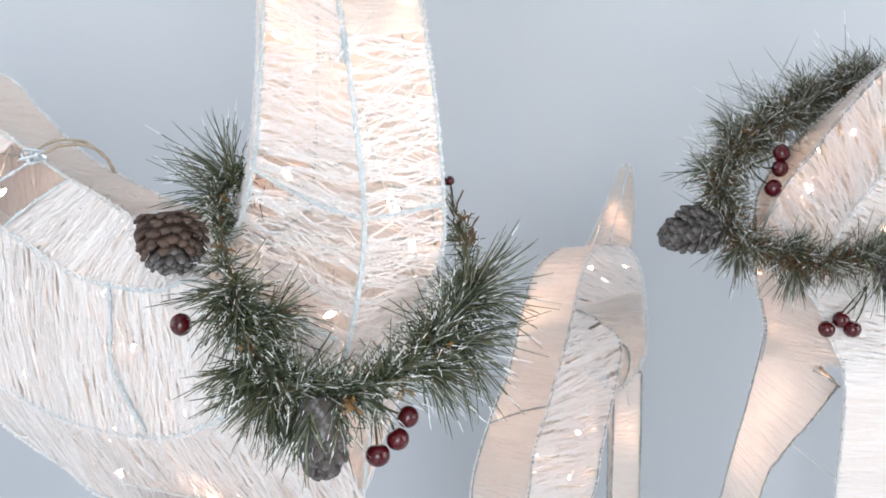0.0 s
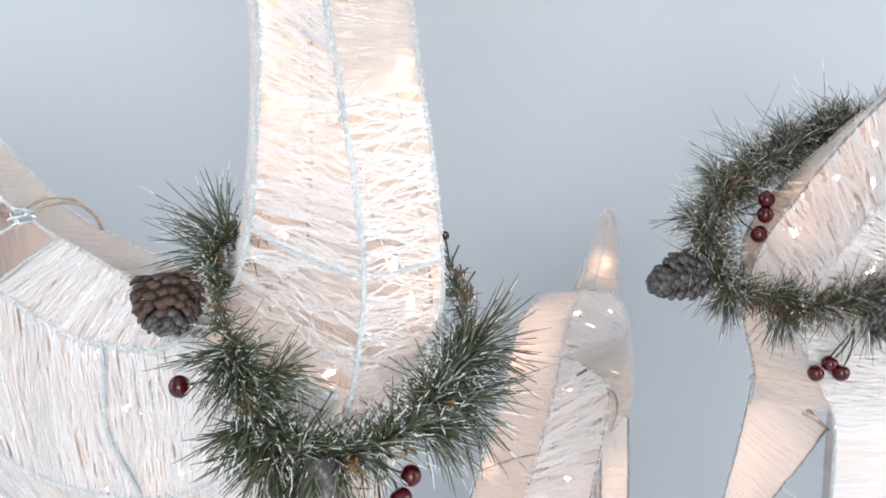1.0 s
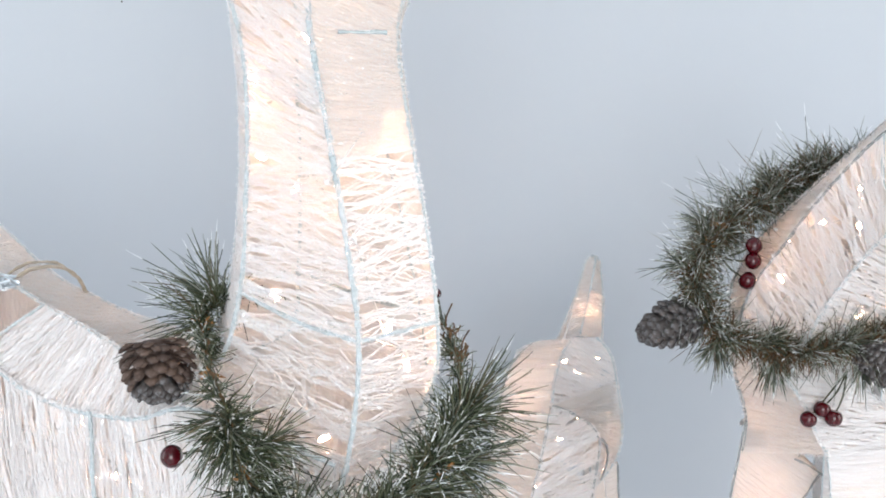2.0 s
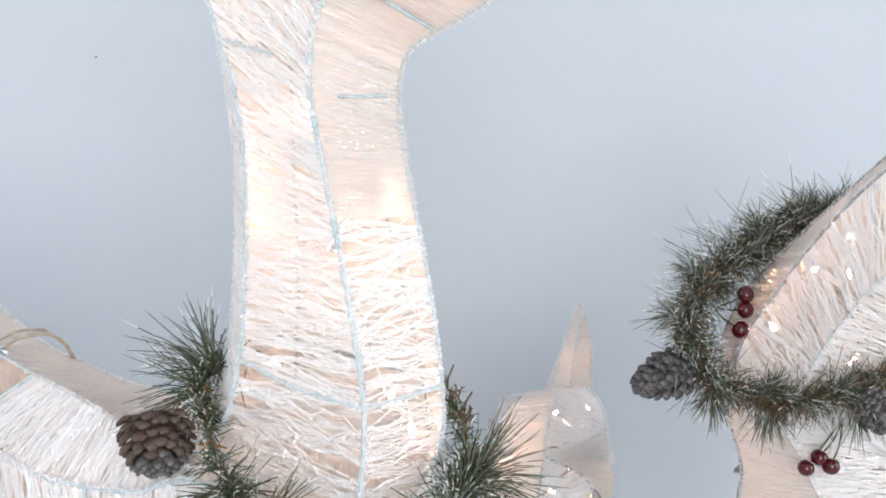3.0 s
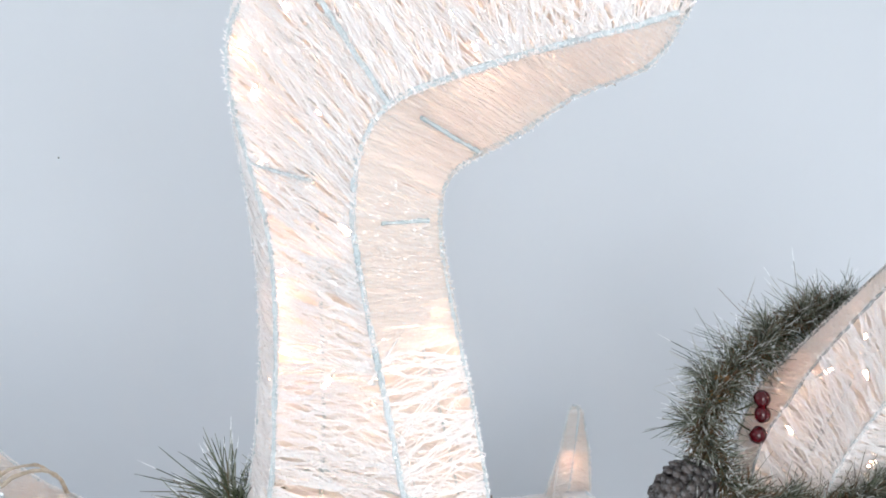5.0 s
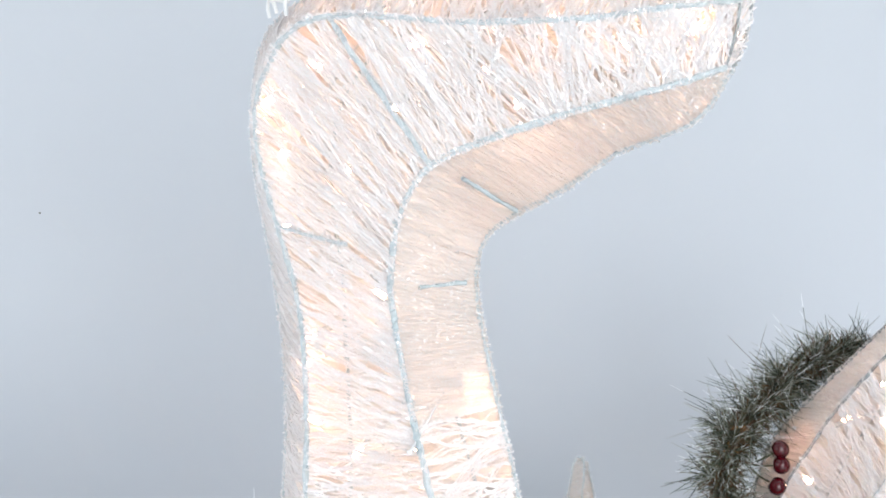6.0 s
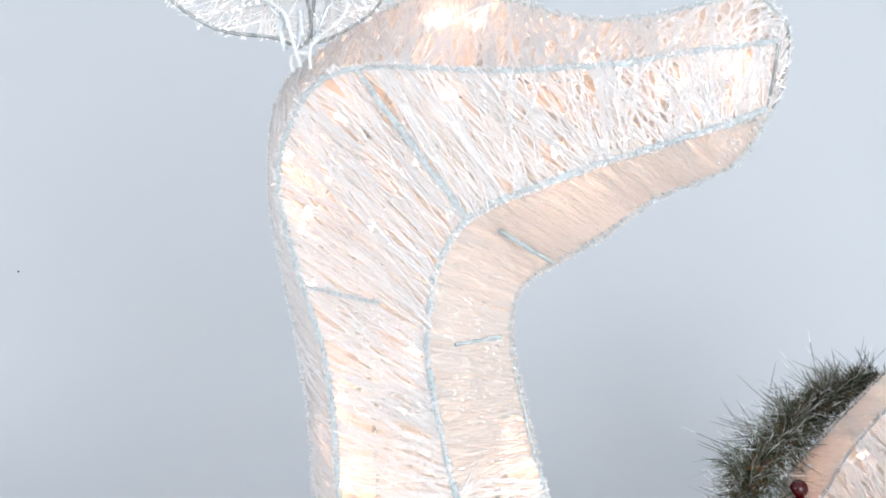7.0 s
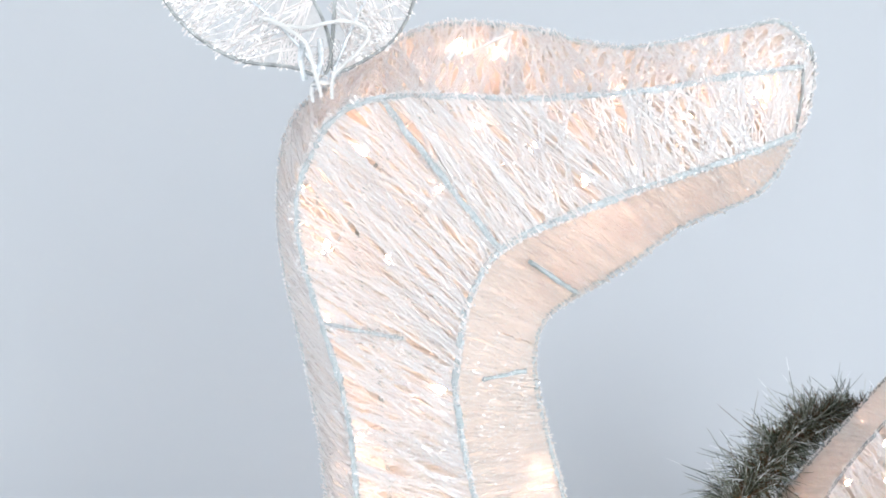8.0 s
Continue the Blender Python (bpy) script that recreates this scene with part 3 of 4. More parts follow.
# the shoulder section ends in an open joint, where the rear section is tied on
j1, j2 = at(bn, (-0.292, -0.034, 0.832)), at(sn, (-0.358, -0.059, 0.784))
k1, k2 = at(bn, (-0.372, -0.03, 0.857)), at(sn, (-0.44, -0.06, 0.793))
wound_panel(deer, bn.cut(0, j1), sn.cut(0.14, j2), cover=2.4, slant=0.0, spread=0.008, seed=101, centre=body_mid)
wound_panel(deer, bn.cut(k1, 1), sn.cut(k2, 1), cover=2.2, spread=0.010, seed=102, centre=body_mid, far=True)
wound_panel(deer, bf, bn, cover=3.2, spread=0.006, seed=103, centre=body_mid, mat=THREAD_CREAM, glitter=0.7)
wound_panel(deer, bf, sf, cover=2.2, spread=0.012, seed=104, centre=body_mid, far=True)
wound_panel(deer, sn, fn, cover=2.3, slant=0.0, spread=0.010, seed=105, centre=body_mid, bulge=0.006)
wound_panel(deer, sf, ff, cover=2.2, spread=0.012, seed=106, centre=body_mid, far=True)
wound_panel(deer, fn, belly, cover=2.1, slant=-0.012, spread=0.016, seed=107, centre=body_mid)
wound_panel(deer, ff, belly, cover=2.2, spread=0.014, seed=108, centre=body_mid, far=True)
wire(deer, d1([(-0.212, -0.071, 0.762), (-0.208, -0.076, 0.733), (-0.209, -0.078, 0.70), (-0.205, -0.075, 0.675), (-0.19, -0.064, 0.632)]), 0.0019, seed=41)
wire(deer, d1([(-0.292, -0.034, 0.833), (-0.325, -0.049, 0.81), (-0.358, -0.060, 0.785)]), 0.0015, seed=42)
wire(deer, d1([(-0.337, -0.031, 0.846), (-0.375, -0.045, 0.822), (-0.41, -0.058, 0.80), (-0.43, -0.06, 0.79)]), 0.0017, TIE, label="silver joint wire", seed=43)
wire(deer, d1([(-0.335, -0.030, 0.848), (-0.335, -0.005, 0.853), (-0.338, 0.03, 0.846), (-0.345, 0.055, 0.83), (-0.35, 0.068, 0.812)]), 0.0021, TAN, name="hoop", label="tan coated wire hoop across the joint", seed=44)
wire(deer, d1([(-0.345, -0.030, 0.849), (-0.345, -0.002, 0.856), (-0.35, 0.035, 0.848), (-0.356, 0.06, 0.83)]), 0.0015, TAN, name="hoop", seed=45)
rt = random.Random(5)
knot = [(-0.337 + rt.uniform(-0.013, 0.013), -0.035 + rt.uniform(-0.006, 0.006), 0.848 + rt.uniform(-0.006, 0.006)) for _ in range(24)]
wire(deer, d1(knot), 0.0014, TIE, name="joint_tie", label="twisted silver wire tie at the joint", seed=46)


def wound_leg(parent, top, hoof, seed, cream=False, rows=None):
    """A four-railed leg from four points at the body to a narrow hoof on the floor."""
    rails = []
    hx, hy = hoof
    mids = np.mean(top, axis=0)
    for k, t in enumerate(top):
        t = np.array(t)
        dx, dy = ((-0.014, -0.011), (0.014, -0.011), (0.014, 0.011), (-0.014, 0.011))[k]
        knee = np.array((hx * 0.55 + mids[0] * 0.45 + dx * 1.35, hy * 0.55 + mids[1] * 0.45 + dy * 1.35, t[2] * 0.45))
        rails.append(Rail([t, t * 0.55 + knee * 0.45 + np.array((0, 0, 0.02)), knee, (hx + dx, hy + dy, 0.05), (hx + dx * 1.4, hy + dy * 1.4, 0.002)]))
        wire(parent, rails[-1], 0.0016, BARE if cream else None, seed=seed + k)
    c = np.mean([r.at(0.5) for r in rails], axis=0)
    for k in range(4):
        wound_panel(parent, rails[k], rails[(k + 1) % 4], cover=2.4, spread=0.012, seed=seed + 10 + k, centre=c, mat=THREAD_CREAM if cream else None, glitter=0.8, far=True)


def d1pts(*p):
    return [d1([q])[0] for q in p]


for side_v, seed in ((-1, 300), (1, 330)):
    o = 0.012 if side_v > 0 else 0.0
    hoof = d1([(-0.10, side_v * 0.05 + o, 0)])[0]
    wound_leg(deer, d1pts((-0.24, side_v * 0.040 + o, 0.535), (-0.12, side_v * 0.042 + o, 0.56), (-0.13, side_v * 0.010 + o, 0.53), (-0.24, side_v * 0.010 + o, 0.51)), hoof[:2], seed)
    hoof = d1([(-0.80, side_v * 0.05 + o, 0)])[0]
    wound_leg(deer, d1pts((-0.80, side_v * 0.05 + o, 0.70), (-0.66, side_v * 0.055 + o, 0.67), (-0.66, side_v * 0.012 + o, 0.62), (-0.80, side_v * 0.012 + o, 0.66)), hoof[:2], seed + 15)

# ears, tied on with wire
def ear(outline, spine, seed, name="ear"):
    rim = spline(d1(outline), 0.004, True)
    v, f = tube(rim, 0.0011, 6)
    e = mesh_part(name, v, f, BARE, deer, "flat wire-rimmed ear wound with white thread")
    half = len(rim) // 2
    wound_panel(e, Rail(rim[:half + 1], False), Rail(rim[half:][::-1], False), cover=0.8, spread=0.014, seed=seed, slant=0.006, glitter=0.5, skin=EAR_FILM)
    wound_panel(e, Rail(rim[:half + 1], False), Rail(spline(d1(spine)), False), cover=0.5, spread=0.014, seed=seed + 1)
    wire(e, d1(spine), 0.0011, TIE, seed=seed)


ear([(-0.045, -0.065, 1.238), (-0.06, -0.074, 1.244), (-0.084, -0.090, 1.250), (-0.103, -0.102, 1.266), (-0.114, -0.108, 1.285), (-0.117, -0.110, 1.304), (-0.108, -0.104, 1.321),
     (-0.085, -0.09, 1.325), (-0.06, -0.074, 1.307), (-0.046, -0.064, 1.28), (-0.040, -0.062, 1.255)], [(-0.045, -0.066, 1.238), (-0.065, -0.078, 1.27), (-0.1, -0.1, 1.31)], 500)
ear([(-0.040, -0.061, 1.240), (-0.022, -0.050, 1.246), (-0.007, -0.041, 1.257), (0.003, -0.035, 1.274), (0.006, -0.033, 1.290), (-0.002, -0.038, 1.31), (-0.018, -0.048, 1.312), (-0.032, -0.057, 1.29), (-0.038, -0.060, 1.262)],
    [(-0.04, -0.062, 1.24), (-0.024, -0.054, 1.27), (-0.004, -0.04, 1.305)], 510)
for path in ([(-0.046, -0.070, 1.226), (-0.046, -0.076, 1.238), (-0.049, -0.078, 1.256), (-0.062, -0.084, 1.268), (-0.07, -0.088, 1.271)],
             [(-0.040, -0.070, 1.224), (-0.036, -0.074, 1.236), (-0.024, -0.064, 1.248), (-0.018, -0.058, 1.259), (-0.03, -0.066, 1.266), (-0.05, -0.076, 1.264), (-0.068, -0.088, 1.270)],
             [(-0.052, -0.068, 1.224), (-0.05, -0.072, 1.233), (-0.038, -0.068, 1.232)]):
    wire(deer, d1(path), 0.0013, CABLE, name="ear_tie", label="white wire tie at the ear", seed=60)
for path in ([(-0.054, -0.07, 1.236), (-0.055, -0.072, 1.247), (-0.052, -0.071, 1.256)], [(-0.05, -0.068, 1.232), (-0.045, -0.067, 1.244), (-0.044, -0.066, 1.258)]):
    wire(deer, d1(path), 0.002, TIE, name="ear_tie", seed=61)

# Inner bulbs in head, nape and back are added to brighten the panels.
lights1 = light_string(d1([(-0.377, -0.034, 0.630), (-0.385, 0.0, 0.565), (-0.28, -0.015, 0.545), (-0.17, -0.018, 0.548), (-0.255, -0.040, 0.610), (-0.155, -0.050, 0.652), (-0.209, -0.053, 0.702), (-0.248, -0.050, 0.737), (-0.45, 0.01, 0.79),
                 (-0.46, 0.035, 0.84), (-0.409, 0.03, 0.825), (-0.36, 0.03, 0.81), (-0.30, 0.03, 0.79), (-0.2, 0.02, 0.77), (-0.12, 0.02, 0.72), (-0.004, -0.040, 0.766), (0.046, -0.010, 0.821), (-0.058, -0.020, 0.857), (0.025, 0.0, 0.837), (0.016, -0.030, 0.912), (-0.046, 0.0, 0.945), (0.004, -0.033, 0.952),
                 (0.030, -0.006, 0.99), (-0.062, -0.022, 1.026), (-0.076, -0.008, 1.003), (-0.004, -0.036, 1.050), (-0.064, -0.047, 1.138), (-0.029, -0.050, 1.192), (0.022, -0.03, 1.245), (0.049, -0.02, 1.245),
                 (0.041, -0.059, 1.200), (0.093, -0.050, 1.167), (0.109, -0.03, 1.208), (0.182, 0.0, 1.195), (0.15, 0.0, 1.19), (0.07, 0.0, 1.14), (0.055, 0.01, 1.185), (0.0, 0.0, 1.17), (-0.04, 0.0, 1.13), (-0.086, -0.008, 1.18), (-0.086, -0.008, 1.095), (-0.08, -0.006, 0.965)]), M1, "warm white bulbs on a white cable inside the reindeer", 7)

lead_v, lead_f = tube(spline([(-0.52, 1.10, 0.592), (-0.488, 1.098, 0.566), (-0.4556, 1.095, 0.552), (-0.4324, 1.09, 0.5365), (-0.40, 1.08, 0.545)]), 0.0013, 7)
mesh_part("lead", lead_v, lead_f, CABLE, lights1, "white cable that leaves the belly")

# ---- the reindeer with the leaning neck ----
M2 = pose(0.42, 1.16, 0)
deer2 = thing("reindeer_figure", M2, "lit white reindeer figure with a leaning neck, on the floor", "holiday figure", "reindeer figures")
E1 = Rail([(0.325, 1.16, 0.718), (0.323, 1.16, 0.767), (0.335, 1.17, 0.79), (0.362, 1.185, 0.822), (0.393, 1.163, 0.862), (0.428, 1.127, 0.914), (0.465, 1.10, 0.96), (0.51, 1.07, 1.01)])
E2 = Rail([(0.318, 1.12, 0.741), (0.325, 1.12, 0.765), (0.336, 1.12, 0.79), (0.361, 1.112, 0.829), (0.379, 1.095, 0.866), (0.402, 1.05, 0.921), (0.431, 1.033, 0.956), (0.475, 1.01, 1.0)])
E3 = Rail([(0.355, 1.075, 0.70), (0.381, 1.065, 0.766), (0.402, 1.045, 0.815), (0.426, 1.02, 0.86), (0.46, 0.99, 0.91)])
E4 = Rail([(0.43, 1.085, 0.68), (0.465, 1.07, 0.75), (0.495, 1.04, 0.80), (0.53, 1.0, 0.86)])
E5 = Rail([(0.42, 1.23, 0.70), (0.47, 1.19, 0.82), (0.52, 1.14, 0.90), (0.56, 1.09, 0.95)])
neck2 = np.array((0.43, 1.12, 0.83))
for k, r in enumerate((E1, E2, E3, E4, E5)):
    wire(deer2, r, 0.0018, BARE if k in (0, 1) else None, seed=70 + k)
wound_panel(deer2, E1, E2, cover=3.4, spread=0.004, seed=201, centre=neck2, mat=THREAD_CREAM, glitter=0.5)
wound_panel(deer2, E2, E3, cover=1.4, slant=0.004, spread=0.013, wander=1.4, seed=202, centre=neck2)
wound_panel(deer2, E3, E4, cover=2.3, spread=0.009, seed=203, centre=neck2)
wound_panel(deer2, E4, E5, cover=2.4, spread=0.01, seed=204, centre=neck2, far=True)
wound_panel(deer2, E5, E1, cover=2.4, spread=0.01, seed=205, centre=neck2, far=True)
wire(deer2, [E2.at(0.76), (0.424, 1.03, 0.895), E3.at(0.93)], 0.0014, seed=76)
G1 = Rail([(0.316, 1.14, 0.735), (0.325, 1.14, 0.687), (0.338, 1.14, 0.638), (0.335, 1.14, 0.60)])
G2 = Rail([(0.350, 1.08, 0.71), (0.370, 1.068, 0.678), (0.383, 1.066, 0.649), (0.398, 1.068, 0.622)])
G3 = Rail([(0.43, 1.085, 0.69), (0.47, 1.08, 0.66), (0.50, 1.08, 0.63), (0.52, 1.09, 0.60)])
G4 = Rail([(0.42, 1.23, 0.72), (0.46, 1.26, 0.66), (0.49, 1.26, 0.62), (0.50, 1.26, 0.58)])
G5 = Rail([(0.345, 1.20, 0.74), (0.36, 1.22, 0.69), (0.368, 1.22, 0.65), (0.366, 1.22, 0.60)])
chest2 = np.array((0.42, 1.16, 0.66))
for k, (ra, rb) in enumerate(((G1, G2), (G2, G3), (G3, G4), (G4, G5), (G5, G1))):
    wire(deer2, ra, 0.0016, BARE if k == 0 else None, seed=80 + k)
    wound_panel(deer2, ra, rb, cover=2.4, spread=0.009, seed=210 + k, centre=chest2, mat=THREAD_CREAM if k in (0, 4) else None, glitter=1.1, far=k in (2, 3))
wire(deer2, [(0.383, 1.117, 0.599), (0.397, 1.112, 0.593), (0.41, 1.11, 0.583)], 0.0014, BARE, seed=90)
# body behind the chest, then the legs
H = [Rail([(0.43, 1.23, 0.72), (0.52, 1.42, 0.74), (0.60, 1.62, 0.70)]), Rail([(0.50, 1.20, 0.70), (0.60, 1.38, 0.70), (0.68, 1.58, 0.66)]), Rail([(0.50, 1.22, 0.56), (0.58, 1.40, 0.54), (0.66, 1.58, 0.56)]), Rail([(0.36, 1.22, 0.60), (0.46, 1.42, 0.56), (0.56, 1.62, 0.57)])]
for k in range(4):
    wire(deer2, H[k], 0.0016, seed=94 + k)
    wound_panel(deer2, H[k], H[(k + 1) % 4], cover=2.3, spread=0.01, seed=220 + k, centre=(0.53, 1.40, 0.64), far=True)
L1 = [Rail([(0.338, 1.14, 0.638), (0.323, 1.14, 0.548), (0.303, 1.14, 0.44), (0.275, 1.14, 0.22), (0.270, 1.14, 0.003)]), Rail([(0.41, 1.115, 0.583), (0.388, 1.12, 0.542), (0.358, 1.12, 0.499), (0.34, 1.12, 0.451), (0.30, 1.12, 0.22), (0.295, 1.12, 0.003)]),
      Rail([(0.41, 1.17, 0.583), (0.388, 1.17, 0.54), (0.358, 1.17, 0.497), (0.34, 1.17, 0.45), (0.30, 1.16, 0.22), (0.295, 1.15, 0.003)]), Rail([(0.365, 1.18, 0.63), (0.348, 1.18, 0.545), (0.326, 1.18, 0.44), (0.288, 1.165, 0.22), (0.280, 1.155, 0.003)])]
L2 = [Rail([(0.395, 1.068, 0.627), (0.402, 1.07, 0.591), (0.403, 1.07, 0.529), (0.403, 1.07, 0.477), (0.42, 1.08, 0.25), (0.43, 1.09, 0.003)]), Rail([(0.51, 1.08, 0.62), (0.50, 1.08, 0.53), (0.48, 1.08, 0.45), (0.455, 1.085, 0.25), (0.455, 1.09, 0.003)]),
      Rail([(0.50, 1.16, 0.60), (0.49, 1.15, 0.53), (0.475, 1.14, 0.45), (0.452, 1.12, 0.25), (0.453, 1.12, 0.003)]), Rail([(0.45, 1.15, 0.60), (0.446, 1.15, 0.53), (0.444, 1.14, 0.47), (0.44, 1.12, 0.25), (0.44, 1.12, 0.003)])]
for j, leg in enumerate((L1, L2)):
    for k in range(4):
        wire(deer2, leg[k], 0.0014, BARE if j == 0 else None, seed=110 + k)
        wound_panel(deer2, leg[k], leg[(k + 1) % 4], cover=3.0 if j == 0 else 2.5, spread=0.006, seed=230 + 5 * j + k, centre=np.mean([r.at(0.4) for r in leg], axis=0), mat=THREAD_CREAM if j == 0 else None, glitter=0.5 if j == 0 else 1.2, far=k in (1, 2), skin=FILM)
wound_leg(deer2, [(0.615, 1.60, 0.60), (0.655, 1.58, 0.60), (0.65, 1.64, 0.60), (0.61, 1.64, 0.6)], (0.635, 1.63), 360)
wound_leg(deer2, [(0.67, 1.55, 0.60), (0.71, 1.55, 0.60), (0.70, 1.6, 0.60), (0.67, 1.6, 0.6)], (0.71, 1.58), 380)
light_string([(0.331, 1.155, 0.487), (0.372, 1.152, 0.566), (0.356, 1.15, 0.623), (0.362, 1.14, 0.645), (0.40, 1.12, 0.628), (0.45, 1.10, 0.578), (0.423, 1.12, 0.676), (0.332, 1.15, 0.706), (0.368, 1.13, 0.785), (0.372, 1.15, 0.83),
              (0.398, 1.12, 0.846), (0.43, 1.10, 0.85), (0.425, 1.085, 0.89), (0.47, 1.06, 0.90), (0.44, 1.1, 0.76), (0.455, 1.115, 0.53), (0.445, 1.105, 0.46), (0.34, 1.155, 0.53)], M2, "warm white bulbs on a white cable inside the reindeer", 9)

# ---- the reindeer seen from behind ----
M3 = pose(0.17, 1.45, 0)
deer3 = thing("reindeer_figure", M3, "small lit white reindeer figure with a raised tail, on the floor", "holiday figure", "reindeer figures")
joint = (0.152, 1.27, 0.613)
S1 = Rail([(0.200, 1.40, 0.652), (0.186, 1.34, 0.667), (0.166, 1.30, 0.656), joint])
S2 = Rail([joint, (0.141, 1.25, 0.578), (0.122, 1.24, 0.504), (0.107, 1.24, 0.447), (0.101, 1.24, 0.386), (0.085, 1.25, 0.2), (0.083, 1.26, 0.003)])
S3 = Rail([joint, (0.183, 1.285, 0.593), (0.210, 1.285, 0.565), (0.203, 1.28, 0.501), (0.192, 1.28, 0.435), (0.182, 1.28, 0.365), (0.130, 1.28, 0.2), (0.118, 1.28, 0.003)])
S4 = Rail([(0.172, 1.42, 0.642), (0.138, 1.35, 0.660), (0.108, 1.31, 0.645), (0.094, 1.30, 0.60), (0.079, 1.30, 0.522), (0.059, 1.30, 0.463), (0.036, 1.30, 0.354), (0.055, 1.30, 0.2), (0.075, 1.30, 0.003)])
S5 = Rail([(0.226, 1.38, 0.658), (0.240, 1.36, 0.639), (0.249, 1.36, 0.588), (0.254, 1.36, 0.536), (0.243, 1.36, 0.498), (0.215, 1.35, 0.470)])
S6 = Rail([(0.16, 1.40, 0.50), (0.15, 1.36, 0.40), (0.14, 1.34, 0.2), (0.115, 1.31, 0.003)])
rump = np.array((0.17, 1.36, 0.55))
for k, r in enumerate((S1, S2, S3, S4, S5, S6)):
    wire(deer3, r, 0.0018, BARE if k in (1, 2, 3) else None, seed=120 + k)
js = S4.near((0.094, 1.30, 0.60))
wound_panel(deer3, S4.cut(0, js), S1, cover=3.2, spread=0.005, seed=401, centre=rump, mat=THREAD_CREAM, glitter=0.6)
wound_panel(deer3, S4.cut(js, 1), S2, cover=3.2, spread=0.006, seed=402, centre=rump, mat=THREAD_CREAM, glitter=0.5)
wound_panel(deer3, S2, S3, cover=2.4, slant=0.004, spread=0.010, seed=403, centre=rump)
h5 = S3.near((0.203, 1.28, 0.501))
wound_panel(deer3, S5.cut(0, 0.5), S1, cover=3.0, spread=0.006, seed=404, centre=rump, glitter=0.8)
wound_panel(deer3, S5.cut(0.3, 1), S3.cut(0, h5), cover=3.0, spread=0.006, seed=405, centre=rump, mat=THREAD_CREAM, glitter=0.8)
wound_panel(deer3, S3.cut(h5, 1), S6, cover=2.6, spread=0.008, seed=406, centre=rump, far=True)
wound_panel(deer3, S4.cut(js, 1), S6, cover=2.6, spread=0.008, seed=407, centre=rump, far=True)
wire(deer3, [S4.at(0.42), (0.095, 1.265, 0.487), S2.at(0.19)], 0.0013, BARE, seed=130)
wire(deer3, [(0.208, 1.283, 0.567), (0.222, 1.30, 0.55), (0.226, 1.31, 0.525), (0.218, 1.31, 0.50)], 0.0016, BARE, seed=131)
# barrel that goes away from the tail
W = [Rail([(0.17, 1.42, 0.64), (0.165, 1.58, 0.585), (0.17, 1.74, 0.53)]), Rail([(0.226, 1.38, 0.65), (0.225, 1.58, 0.585), (0.21, 1.74, 0.53)]), Rail([(0.236, 1.37, 0.49), (0.225, 1.58, 0.46), (0.21, 1.74, 0.48)]), Rail([(0.16, 1.40, 0.50), (0.15, 1.58, 0.46), (0.15, 1.74, 0.48)])]
for k in range(4):
    wire(deer3, W[k], 0.0016, seed=140 + k)
    wound_panel(deer3, W[k], W[(k + 1) % 4], cover=2.6, spread=0.008, seed=410 + k, centre=(0.19, 1.56, 0.56), far=True)
# raised tail
tip = (0.234, 1.430, 0.748)
tail_rails = [Rail([(0.178, 1.40, 0.647), (0.205, 1.413, 0.70), (0.221, 1.428, 0.744), (0.226, 1.430, 0.748)], False), Rail([(0.236, 1.40, 0.645), (0.240, 1.413, 0.70), (0.239, 1.43, 0.742), tip], False), Rail([(0.215, 1.44, 0.65), (0.225, 1.446, 0.70), (0.231, 1.446, 0.744), tip], False), Rail([(0.206, 1.385, 0.66), (0.218, 1.398, 0.70), (0.230, 1.414, 0.744), (0.232, 1.425, 0.748)], False)]
for k, (a, b) in enumerate(((0, 3), (3, 1), (1, 2), (2, 0))):
    wound_panel(deer3, tail_rails[a], tail_rails[b], cover=3.4, spread=0.004, seed=420 + k, centre=(0.215, 1.415, 0.69), glitter=1.0, mat=THREAD_CREAM)
    wire(deer3, tail_rails[k].p, 0.0013, seed=150 + k)
wound_leg(deer3, [(0.222, 1.40, 0.48), (0.258, 1.40, 0.48), (0.258, 1.45, 0.48), (0.222, 1.45, 0.48)], (0.254, 1.42), 340, True)
wound_leg(deer3, [(0.15, 1.70, 0.50), (0.18, 1.70, 0.50), (0.18, 1.74, 0.50), (0.15, 1.74, 0.50)], (0.16, 1.72), 440, True)
wound_leg(deer3, [(0.19, 1.70, 0.50), (0.22, 1.70, 0.50), (0.22, 1.74, 0.50), (0.19, 1.74, 0.50)], (0.21, 1.72), 460, True)
# Several inner bulbs are extra, added to raise the glow of the rump.
light_string([(0.085, 1.300, 0.462), (0.168, 1.293, 0.444), (0.108, 1.305, 0.587), (0.143, 1.293, 0.578), (0.122, 1.305, 0.601), (0.176, 1.34, 0.640), (0.212, 1.41, 0.688), (0.224, 1.37, 0.632), (0.226, 1.34, 0.505), (0.243, 1.425, 0.40), (0.20, 1.36, 0.56), (0.17, 1.35, 0.54), (0.15, 1.34, 0.62), (0.20, 1.40, 0.61), (0.14, 1.29, 0.50), (0.11, 1.28, 0.42), (0.16, 1.31, 0.38)], M3, "warm white bulbs on a white cable inside the reindeer", 11)


